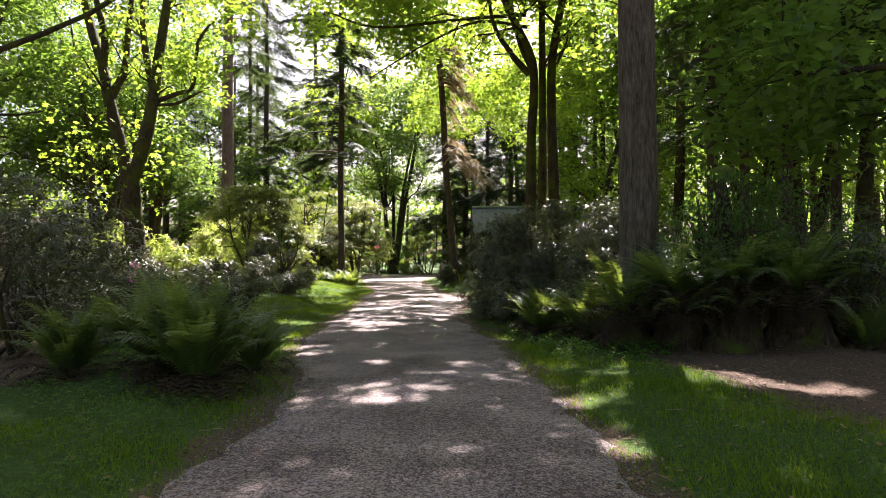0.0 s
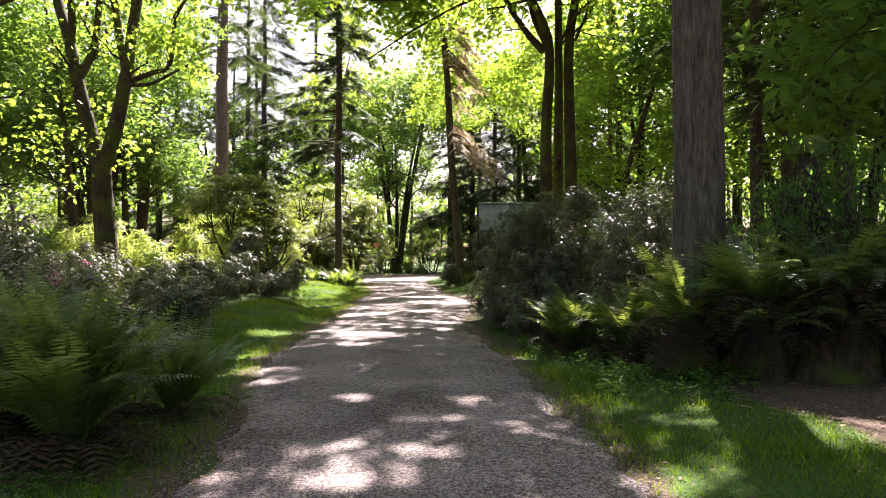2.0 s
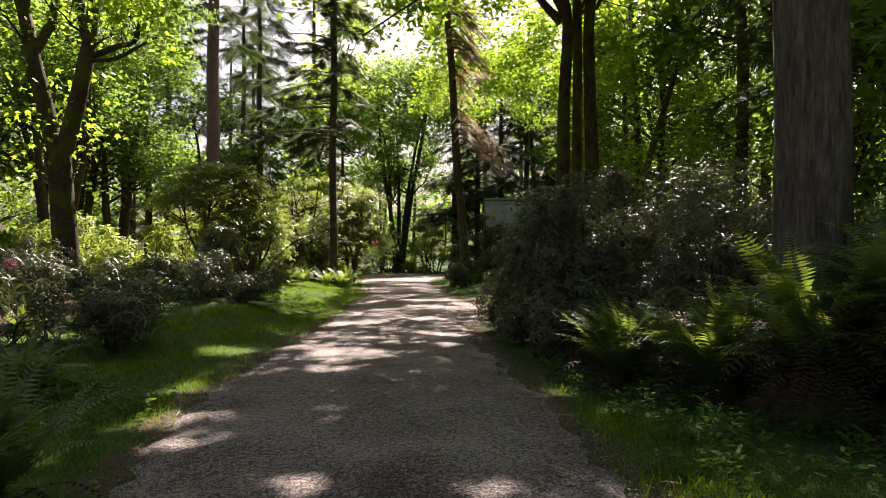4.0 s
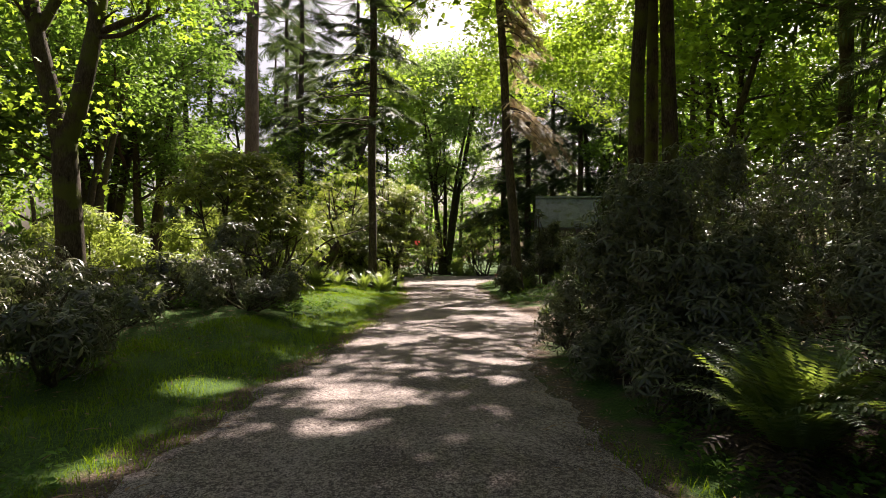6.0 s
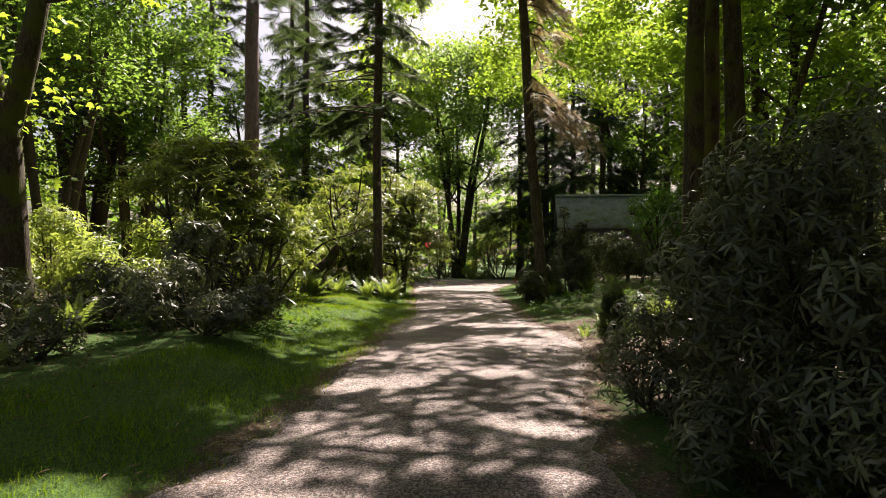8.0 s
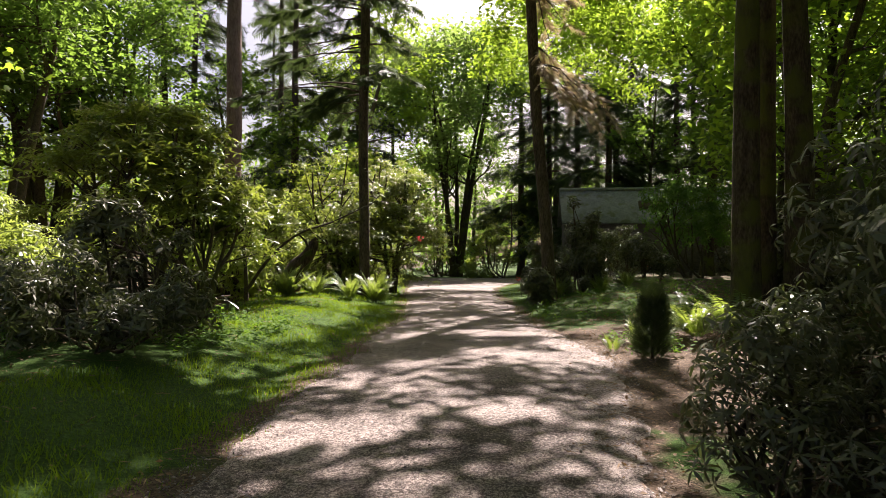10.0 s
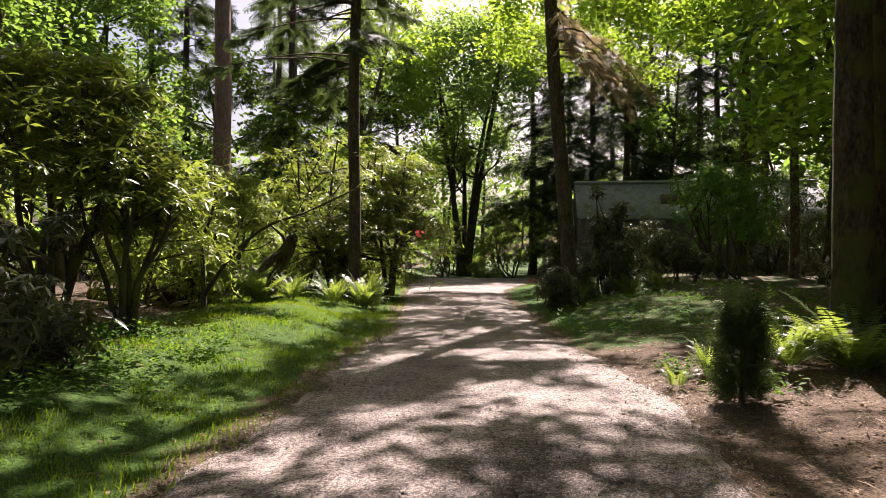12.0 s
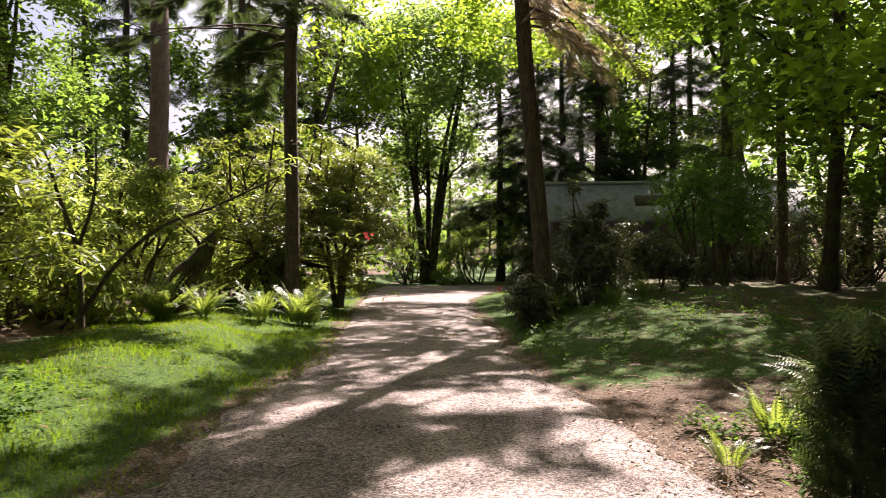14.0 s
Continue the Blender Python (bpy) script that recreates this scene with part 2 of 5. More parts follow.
def mesh_from(name, verts, faces, mat, smooth=False):
    """A mesh from arrays: verts (n, 3), faces (m, 3 or 4)."""
    verts, faces = np.asarray(verts, np.float32), np.asarray(faces, np.int32)
    me = bpy.data.meshes.new(name)
    k = faces.shape[1]
    me.vertices.add(len(verts))
    me.vertices.foreach_set("co", verts.ravel())
    me.loops.add(faces.size)
    me.loops.foreach_set("vertex_index", faces.ravel())
    me.polygons.add(len(faces))
    me.polygons.foreach_set("loop_start", np.arange(0, faces.size, k, dtype=np.int32))
    if smooth:
        me.polygons.foreach_set("use_smooth", np.ones(len(faces), bool))
    me.update(calc_edges=True)
    me.materials.append(mat)
    return me


def part(name, geo, mat, parent=None, label="", smooth=False):
    """Links geometry (verts, faces) as one mesh object under a thing or a part."""
    ob = new(name, mesh_from(name, *geo, mat, smooth))
    if parent is not None:
        ob.parent = parent
    return tagged(ob, label)


def thing(name, label, category, at=(0, 0, 0), group="", kind=""):
    ob = new(name)
    ob.location = at
    return tagged(ob, label, category, group, kind)


def joined(geos):
    verts, faces, n = [], [], 0
    for v, f in geos:
        verts.append(np.asarray(v))
        faces.append(np.asarray(f) + n)
        n += len(v)
    return np.concatenate(verts), np.concatenate(faces)


def unit(a):
    a = np.asarray(a, float)
    return a / np.maximum(np.linalg.norm(a, axis=-1, keepdims=True), 1e-9)


def tube(points, radii, sides=8, rough=0.0, flare=0.0):
    """A tapered, slightly uneven tube along a polyline."""
    p = np.asarray(points, float)
    r = np.asarray(radii, float)
    d = unit(np.gradient(p, axis=0))
    ref = np.where(np.abs(d[:, :1]) > 0.9, [[0.0, 1, 0]], [[1.0, 0, 0]])
    a = unit(np.cross(d, ref))
    b = np.cross(d, a)
    w = np.linspace(0, 2 * np.pi, sides, endpoint=False)
    ring = np.cos(w)[None, :, None] * a[:, None] + np.sin(w)[None, :, None] * b[:, None]
    rr = np.repeat(r[:, None], sides, 1)
    if rough:
        ph = rng.uniform(0, 6, 4)
        z = np.arange(len(p))[:, None]
        rr = rr * (1 + rough * (np.sin(3 * w + ph[0] + 0.3 * z) + 0.7 * np.sin(5 * w + ph[1] - 0.5 * z) + 0.6 * rng.normal(0, 1, rr.shape)))
    if flare:
        h = p[:, 2] - p[0, 2]
        lobes = 1 + 0.35 * np.sin(5 * w + rng.uniform(0, 6))
        rr = rr * (1 + flare * np.exp(-h / 0.45)[:, None] * lobes[None])
    v = p[:, None] + ring * rr[..., None]
    n, s = len(p), sides
    i = np.arange(n - 1)[:, None] * s
    j = np.arange(s)[None]
    k = (j + 1) % s
    f = np.stack([i + j, i + k, i + s + k, i + s + j], -1).reshape(-1, 4)
    return v.reshape(-1, 3), f


def curve_points(ctrl, n):
    """A smooth polyline through a few control points."""
    c = np.asarray(ctrl, float)
    t = np.linspace(0, len(c) - 1, n)
    i = np.clip(t.astype(int), 0, len(c) - 2)
    u = (t - i)[:, None]
    q = np.vstack([2 * c[0] - c[1], c, 2 * c[-1] - c[-2]])
    p0, p1, p2, p3 = q[i], q[i + 1], q[i + 2], q[i + 3]
    return 0.5 * (2 * p1 + (p2 - p0) * u + (2 * p0 - 5 * p1 + 4 * p2 - p3) * u ** 2 + (3 * p1 - p0 - 3 * p2 + p3) * u ** 3)


def scattered(template, pos, along, normal, size):
    """Copies of a small template (verts, faces) at many places, as one mesh's arrays."""
    tv, tf = np.asarray(template[0], float), np.asarray(template[1], int)
    d = unit(along)
    b = unit(np.cross(normal, d))
    nn = np.cross(d, b)
    s = np.asarray(size, float)[:, None, None]
    v = pos[:, None] + s * (tv[None, :, 0:1] * d[:, None] + tv[None, :, 1:2] * b[:, None] + tv[None, :, 2:3] * nn[:, None])
    f = tf[None] + (np.arange(len(pos)) * len(tv))[:, None, None]
    return v.reshape(-1, 3), f.reshape(-1, tf.shape[1])


LEAF = ([(0, 0, 0), (0.45, 0.27, 0.07), (1, 0, -0.05), (0.45, -0.27, 0.07)], [(0, 2, 1), (0, 3, 2)])
LONG_LEAF = ([(0, 0, 0), (0.35, 0.1, 0.03), (0.35, -0.1, 0.03), (0.75, 0.085, -0.03), (0.75, -0.085, -0.03), (1, 0, -0.12)],
             [(0, 2, 1), (1, 2, 4), (1, 4, 3), (3, 4, 5)])


def star_leaf():
    """A five-lobed leaf, slightly cupped."""
    tips = [(-110, 0.42), (-55, 0.72), (0, 0.85), (55, 0.72), (110, 0.42)]
    v = [(0, 0, 0)]
    for n, (a, r) in enumerate(tips):
        v.append((0.3 + r * math.cos(radians(a)) * 0.8, r * math.sin(radians(a)) * 0.8, -0.10 * r))
        if n < 4:
            a2 = a + 27.5
            v.append((0.3 + 0.33 * math.cos(radians(a2)), 0.33 * math.sin(radians(a2)), 0.03))
    return v, [(0, i, i + 1) for i in range(1, len(v) - 1)]


STAR = star_leaf()


def whorl(n=5, droop=0.25):
    geos = []
    for k in range(n):
        a = 2 * math.pi * (k + rng.uniform(-0.2, 0.2)) / n
        dr = droop + rng.uniform(-0.3, 0.35)
        d = np.array([[math.sin(-dr), math.cos(a) * math.cos(dr), math.sin(a) * math.cos(dr)]])
        geos.append(scattered(LONG_LEAF, np.zeros((1, 3)), d, np.array([[1.0, 0, 0]]), [rng.uniform(0.75, 1.1)]))
    return joined(geos)


def small_whorl(n=5):
    slim = ([(0, 0, 0), (0.5, 0.16, 0.04), (1, 0, -0.06), (0.5, -0.16, 0.04)], [(0, 2, 1), (0, 3, 2)])
    geos = []
    for k in range(n):
        a, dr = 2 * math.pi * k / n + rng.uniform(-0.2, 0.2), rng.uniform(-0.3, 0.6)
        geos.append(scattered(slim, np.zeros((1, 3)), np.array([[math.sin(-dr), math.cos(a) * math.cos(dr), math.sin(a) * math.cos(dr)]]), np.array([[1.0, 0, 0]]), [rng.uniform(0.75, 1.15)]))
    return joined(geos)


def spray(n=9):
    """A flat conifer twig: short narrow blades to both sides of an axis (x)."""
    v, f = [(0, 0.012, 0), (0, -0.012, 0), (1, 0, -0.12)], [(0, 1, 2)]
    for k in range(n):
        x = 0.08 + 0.86 * k / n
        ln = 0.36 * (1 - 0.75 * x) + 0.06
        for s in (-1, 1):
            i = len(v)
            dz = -0.12 * x * x + rng.uniform(-0.05, 0.03)
            v += [(x, 0, -0.12 * x * x), (x + 0.075, 0, -0.12 * x * x), (x + ln * 0.75, s * ln, dz - 0.05)]
            f.append((i, i + 1, i + 2))
    return v, f


# ---- the lie of the land ----
YL, XL = [-30, 7.3, 8.3, 10, 11.3, 12.5, 13.4, 14.6, 16, 18.6, 22, 24.2, 26.1, 30, 32, 35, 38.4, 42, 50, 57, 64], [-1.7, -1.77, -1.85, -2.15, -2.5, -2.66, -2.66, -2.68, -2.7, -2.7, -2.88, -2.98, -3.1, -3.15, -3.4, -3.9, -4.4, -4.9, -6.2, -7.2, -7.2]
YR, XR = [-30, 4, 6, 7.7, 10, 12, 13, 15.7, 18.4, 20, 23.3, 25, 28.3, 32, 34.4, 38.5, 42, 47, 52, 57, 64], [1.4, 1.35, 1.3, 1.27, 1.17, 0.98, 0.83, 0.55, 0.38, 0.48, 1.0, 0.9, 0.08, -0.35, -0.5, -0.95, -1.25, -1.3, -0.6, 2.5, 8]


def left_edge(y):
    return np.interp(y, YL, XL)


def right_edge(y):
    return np.interp(y, YR, XR)


def ease(t):
    t = np.clip(t, 0, 1)
    return t * t * (3 - 2 * t)


def land(x, y):
    """Height of the ground: level path, low banks beside it, gentle bumps."""
    x, y = np.asarray(x, float), np.asarray(y, float)
    off_l, off_r = left_edge(y) - x, x - right_edge(y)
    z = 0.26 * ease(off_l / 2.6) * ease((y - 12) / 10)
    z = z + 0.45 * ease(off_r / 6.0) * ease((y - 24) / 8) + 0.10 * ease(off_r / 2.0)
    z = z + 0.08 * ease(off_l / 2.5)
    out = ease(np.maximum(off_l, off_r) / 1.2)
    return z + out * 0.05 * (np.sin(1.3 * x + 0.7 * y) + np.sin(2.1 * y - 1.1 * x) * 0.6 + 0.5 * np.sin(3.7 * x + 1.9 * y))


def gz(x, y):
    return float(land(x, y))


def ground_sheet():
    mid = np.arange(-16, 16.01, 0.32)
    far = 16 * 1.35 ** np.arange(1, 14)
    xs = np.concatenate([-far[::-1], mid, far])
    ymid = np.arange(-8, 66, 0.32)
    ys = np.concatenate([-8 - far[::-1] + 12, ymid, 66 + far - 14])
    ys = np.sort(ys)
    gx, gy = np.meshgrid(xs, ys)
    z = land(gx, gy)
    inside = ease((gx - left_edge(gy) - 0.05) / 0.35) * ease((right_edge(gy) - gx - 0.05) / 0.35)
    z = z - 0.05 * inside
    nx, ny = len(xs), len(ys)
    i = np.arange(ny - 1)[:, None] * nx + np.arange(nx - 1)[None]
    f = np.stack([i, i + 1, i + nx + 1, i + nx], -1).reshape(-1, 4)
    ob = part("ground", (np.stack([gx, gy, z], -1).reshape(-1, 3), f), M_GROUND, smooth=True)
    # brown litter: under the shrubs and beside the path on its right from 20 to 30 m
    off_l, off_r = left_edge(gy) - gx, gx - right_edge(gy)
    lit = np.maximum(ease((off_r - 1.4 + 1.3 * (gy > 12.5)) / 1.2) * (gy < 19.5), (off_r > -0.5) * ease((gy - 19) / 2) * ease((29.0 - gy) / 2.5))
    lit = np.maximum(lit, ease((off_l - 2.6 - 1.2 * (gy > 14)) / 1.0) * 0.9)
    lit = np.maximum(lit, 0.55 * ease((off_r - 3) / 2))
    lit = np.maximum(lit, 0.3 * ease(off_r / 1.5) * ease((gy - 27) / 3))
    lit = np.maximum(lit, ease((np.maximum(np.abs(gx) - 9, 0)) / 3) * 0.6)
    lit = np.maximum(lit, 0.85 * np.exp(-(np.minimum(np.abs(off_l), np.abs(off_r)) / 0.3) ** 2))
    att = ob.data.attributes.new("litter", "FLOAT", "POINT")
    att.data.foreach_set("value", lit.astype(np.float32).ravel())
    return tagged(ob, "forest floor of grass, soil and brown leaf litter", "ground", kind="structure")


ground_sheet()


def path_sheet():
    ys = np.arange(-30, 61.01, 0.2)
    n = 17
    u = np.linspace(0, 1, n)
    wob = 0.08 * np.sin(1.1 * ys) + 0.05 * np.sin(5.1 * ys + 1) + 0.04 * np.sin(2.3 * ys) + 0.05 * rng.normal(0, 1, len(ys))
    wob2 = 0.08 * np.sin(0.9 * ys + 2) + 0.05 * np.sin(4.7 * ys) + 0.04 * np.sin(2.6 * ys) + 0.05 * rng.normal(0, 1, len(ys))
    xl, xr = left_edge(ys) + wob - 0.05, right_edge(ys) + wob2 + 0.05
    x = xl[:, None] * (1 - u) + xr[:, None] * u
    y = np.repeat(ys[:, None], n, 1)
    z = land(x, y) * 0 + 0.012 + 0.03 * np.sin(np.pi * u)[None] - 0.06 * (np.abs(u - 0.5) > 0.49)
    z = z + 0.006 * rng.normal(0, 1, x.shape)
    i = np.arange(len(ys) - 1)[:, None] * n + np.arange(n - 1)[None]
    f = np.stack([i, i + 1, i + n + 1, i + n], -1).reshape(-1, 4)
    ob = part("gravel_path", (np.stack([x, y, z], -1).reshape(-1, 3), f), M_GRAVEL, smooth=True)
    return tagged(ob, "packed grey-brown gravel footpath with crumbling edges", "path", kind="structure")


path_sheet()

# ---- trees ----
def bough(p, d, length, r, wander=0.25, rise=0.0, n=7):
    """A wandering polyline from p along d."""
    d = unit(d)
    pts = [np.asarray(p, float)]
    for k in range(n - 1):
        d = unit(d + rng.normal(0, wander, 3) * 0.5 + np.array([0, 0, rise]) / n)
        pts.append(pts[-1] + d * length / (n - 1))
    return np.array(pts), r * np.linspace(1, 0.35, n)


def branch_out(pts, radii, count, length, levels, tips, tubes, spread=0.9, rise=0.15, start=0.3, sides=5, wander=0.3, bare=False):
    """Side branches of a limb, again and again; the finest leave their points in tips."""
    n = len(pts)
    for k in range(count):
        t = rng.uniform(start, 1.0) if k else 1.0
        i = min(int(t * (n - 1)), n - 2)
        u = t * (n - 1) - i
        p = pts[i] * (1 - u) + pts[i + 1] * u
        axis = unit(pts[i + 1] - pts[i])
        side = unit(np.cross(axis, rng.normal(0, 1, 3)))
        d = axis * (1 - 0.5 * spread) + side * spread + np.array([0, 0, rise])
        ln = length * rng.uniform(0.6, 1.15) * (1.15 - 0.5 * t)
        q, r = bough(p, d, ln, max(0.006, radii[i] * rng.uniform(0.4, 0.6)), wander, rise, 5 if levels > 1 else 4)
        if levels > 1 or not bare:
            tubes.append(tube(q, r, max(3, sides)))
        if levels > 1:
            branch_out(q, r, max(3, count - 2), length * 0.55, levels - 1, tips, tubes, spread, rise, 0.25, sides - 1, wander, bare)
        else:
            tips.extend(q[1:])


def limb(pts, radii, sides, twigs, bark, root):
    """A limb and the fine twigs on it."""
    ob = part("limb", tube(pts, radii, sides, 0.04), bark, root, smooth=True)
    if twigs:
        tagged(part("twig_mass", joined(twigs), bark, ob, smooth=True), kind="stuff")
    return ob


# where the sun reaches the path and its verges: x, y, half-width
PATH_SUN = [(-1.5, 15.0, 0.7), (-2.2, 15.9, 0.5), (-1.64, 13.75, 0.35), (-1.0, 9.6, 0.28), (0.27, 9.47, 0.22), (-0.19, 7.59, 0.26), (-0.62, 6.92, 0.32), (-0.38, 17.6, 0.42), (-1.55, 16.9, 0.32), (-1.9, 19.7, 0.55), (-0.5, 20.5, 0.5),
            (-0.03, 16.1, 0.3), (-1.14, 26.7, 0.6), (0.43, 25.7, 0.65), (-2.35, 19.5, 0.45), (-1.0, 24.2, 0.5), (1.63, 21.5, 0.5), (-2.2, 26.4, 0.55), (-0.5, 26.9, 0.6), (-2.05, 23.1, 0.4), (-0.3, 24.1, 0.4), (0.7, 24.7, 0.4), (0.95, 27.5, 0.6)]
VERGE_SUN = [(1.47, 7.0, 0.36), (1.44, 5.3, 0.3), (3.5, 7.9, 0.6), (4.4, 7.6, 0.45), (-2.1, 10.5, 0.3), (-3.4, 15.5, 0.55), (-2.9, 12.7, 0.4), (-2.5, 11.3, 0.4), (-4.6, 25.2, 0.9), (-5.0, 30.0, 0.9), (-5.4, 24.4, 0.9), (-4.7, 27.9, 0.9),
             (1.9, 15.2, 0.4), (2.3, 17.1, 0.35), (3.6, 13.8, 0.35), (1.2, 12.6, 0.35), (2.9, 9.6, 0.4), (-5.6, 33.6, 1.2), (-7.2, 32.4, 1.0), (-7.0, 35.0, 1.3), (-8.6, 29.6, 1.0), (-4.2, 35.4, 0.9), (-10.4, 25.7, 1.5), (-8.9, 29.7, 1.2), (-6.5, 15.6, 0.8), (-8.5, 17.4, 1.1), (-6.8, 20.4, 0.8), (-5.6, 12.3, 0.6)]


def shading(points):
    """Which points would keep the sun from the gaps above."""
    p = np.asarray(points)
    gx, gy = p[:, 0] - p[:, 2] * SUN_DIR.x / SUN_DIR.z, p[:, 1] - p[:, 2] * SUN_DIR.y / SUN_DIR.z
    out = np.zeros(len(p), bool)
    for x, y, r in PATH_SUN + VERGE_SUN:
        out |= (gx - x) ** 2 + (gy - y) ** 2 < r ** 2
    return out


def leaf_cluster(tips, per, spread, size, template=LEAF, flat=0.6, origin=None):
    tips = np.repeat(np.array(tips), per, 0)
    n = len(tips)
    if origin is not None:
        tips = tips + rng.normal(0, 1, (n, 3)) * np.array([spread, spread, spread * 0.7])
        tips, spread = tips[~shading(tips + np.array(origin))], 0.0
        n = len(tips)
    off = rng.normal(0, 1, (n, 3)) * np.array([spread, spread, spread * 0.7])
    d = unit(rng.normal(0, 1, (n, 3)) * np.array([1, 1, 0.45]) + np.array([0, 0, -0.25]))
    nr = unit(rng.normal(0, flat, (n, 3)) + np.array([0, 0, 1.0]))
    return scattered(template, tips + off, d, nr, size * rng.uniform(0.65, 1.25, n))


def broad_tree(at, height, radius, stems, crown_r, per=10, leaf=0.24, mat=None, bark=None, label="", group="", template=LEAF, spread=0.35,
               base=0.3, count=5, levels=2, name="tree", sides=9, boughs=5, bend=0.12, stem_out=0.12, bare=False, dome=None):
    """A broadleaf tree: one or more stems from a root, boughs, twigs, leaves; dome: half-width, middle, half-height and fullness of a closed crown."""
    root = thing(name, label, "tree", at, group)
    tips = []
    for s in range(stems):
        a = 2 * math.pi * s / max(stems, 1) + rng.uniform(-0.5, 0.5)
        out = crown_r * stem_out * (stems > 1)
        lean = crown_r * (0.55 if stems > 1 else bend)
        ctrl = [(0.25 * out * math.cos(a), 0.25 * out * math.sin(a), -0.15), (out * math.cos(a) + rng.normal(0, 0.1), out * math.sin(a) + rng.normal(0, 0.1), height * 0.28),
                (0.6 * lean * math.cos(a) + rng.normal(0, 0.3), 0.6 * lean * math.sin(a) + rng.normal(0, 0.3), height * 0.6),
                (lean * math.cos(a), lean * math.sin(a), height * rng.uniform(0.88, 0.98))]
        pts = curve_points(ctrl, 18)
        rad = radius * np.linspace(1, 0.22, 18)
        part("trunk", tube(pts, rad, sides, 0.035, 0.5), bark or M_BARK_MAPLE, root, smooth=True)
        i0 = int(18 * base)
        for b in range(boughs):
            i = int(rng.uniform(i0, 17)) if b else 16
            dirn = np.array([math.cos(a + b * 2.4), math.sin(a + b * 2.4), rng.uniform(0.1, 0.7)])
            tubes = []
            q, r = bough(pts[i], dirn, crown_r * rng.uniform(0.6, 1.0) * (1.1 - 0.4 * i / 18), rad[i] * 0.55, 0.25, 0.3)
            branch_out(q, r, count, crown_r * 0.42, levels, tips, tubes, bare=bare)
            limb(q, r, 6, tubes, bark or M_BARK_MAPLE, root)
    if dome:
        r, zc, rz, n = dome
        d = unit(rng.normal(0, 1, (n, 3)))
        d[:, 2] = np.where(d[:, 2] < -0.1, -d[:, 2], d[:, 2])
        lump = 1 + 0.1 * np.sin(5 * d[:, 0] + 3 * d[:, 2]) * np.sin(4 * d[:, 1] + 6 * d[:, 2]) + 0.05 * np.sin(13 * d[:, 0] - 11 * d[:, 2])
        tips = np.concatenate([np.array(tips), np.array([0, 0, zc]) + d * np.array([r, r, rz]) * (lump * rng.uniform(0.82, 1.02, n))[:, None]])
    part("crown", leaf_cluster(tips, per, spread, leaf, template), mat or M_WOOD, root)
    return root


def conifer(at, height, radius, bark, mat, bough_from, bough_len, count, label, lean=(0, 0), top=None, droop=0.35, group="", side=None, spray_size=0.55,
            density=9, dry=None, name="conifer", bough_group=1, stubs=0, taper=0.75, sides=14):
    """A conifer: straight trunk, drooping boughs with flat sprays."""
    root = thing(name, label, "tree", at, group)
    n = 26
    z = np.concatenate([np.linspace(-0.2, 2.0, 8), np.linspace(2.6, height, n - 8)])
    pts = np.stack([lean[0] * z / height, lean[1] * z / height, z], -1) + np.stack([0.03 * np.sin(z * 0.8), 0.03 * np.cos(z * 0.6), 0 * z], -1)
    rad = radius * (1 - taper * np.clip(z, 0, None) / height)
    part("trunk", tube(pts, rad, sides, 0.025, 0.55), bark, root, smooth=True)
    top = top or height
    sp = spray()
    hs = np.sort(rng.uniform(bough_from, top, count))
    for g in range(0, count, bough_group):
        tubes, pos, along, nor = [], [], [], []
        for h in hs[g:g + bough_group]:
            a = rng.uniform(0, 2 * math.pi)
            if side is not None:
                a = side[0] + rng.uniform(-side[1], side[1])
            f = (h - bough_from) / (height - bough_from)
            ln = bough_len * rng.uniform(0.65, 1.1) * (1 - 0.8 * f)
            p0 = np.array([np.interp(h, z, pts[:, 0]), np.interp(h, z, pts[:, 1]), h])
            u = np.linspace(0, 1, 8)
            q = p0 + np.stack([math.cos(a) * ln * u, math.sin(a) * ln * u, ln * (0.16 * u - droop * 1.5 * u ** 2 + 0.25 * droop * u ** 4)], -1) + rng.normal(0, 0.04, (8, 3)) * u[:, None]
            tubes.append(tube(q, 0.045 * np.linspace(1, 0.15, 8) * (0.6 + radius), 4))
            m = int(density * ln)
            t = rng.uniform(0.12, 1, m) ** 0.8
            c = np.stack([np.interp(t, u, q[:, k]) for k in range(3)], -1)
            s = rng.choice([-1, 1], m)
            dirs = np.stack([math.cos(a) + s * -math.sin(a) * 1.0, math.sin(a) + s * math.cos(a) * 1.0, -0.35 - droop * rng.uniform(0, 1.2, m)], -1) + rng.normal(0, 0.25, (m, 3))
            pos.append(c), along.append(dirs)
            nor.append(rng.normal(0, 0.35, (m, 3)) + np.array([0, 0, 1.0]))
        pos, along, nor = np.concatenate(pos), np.concatenate(along), np.concatenate(nor)
        lit = ~shading(pos + np.array(at))
        if lit.sum() > 3:
            pos, along, nor = pos[lit], along[lit], nor[lit]
        b = tagged(part("bough", joined(tubes), bark, root), kind="stuff" if bough_group > 1 else "")
        part("needles", scattered(sp, pos, along, nor, spray_size * rng.uniform(0.6, 1.2, len(pos))), dry or mat, b)
    for k in range(stubs):
        h, a = rng.uniform(2.5, bough_from + 2), rng.uniform(0, 2 * math.pi)
        p0 = np.array([np.interp(h, z, pts[:, 0]), np.interp(h, z, pts[:, 1]), h])
        q = p0 + np.linspace(0, 1, 5)[:, None] * np.array([math.cos(a), math.sin(a), -0.15]) * rng.uniform(0.5, 1.6) + rng.normal(0, 0.03, (5, 3))
        part("dead_branch", tube(q, 0.022 * np.linspace(1, 0.2, 5), 4), M_TWIG, root)
    return root


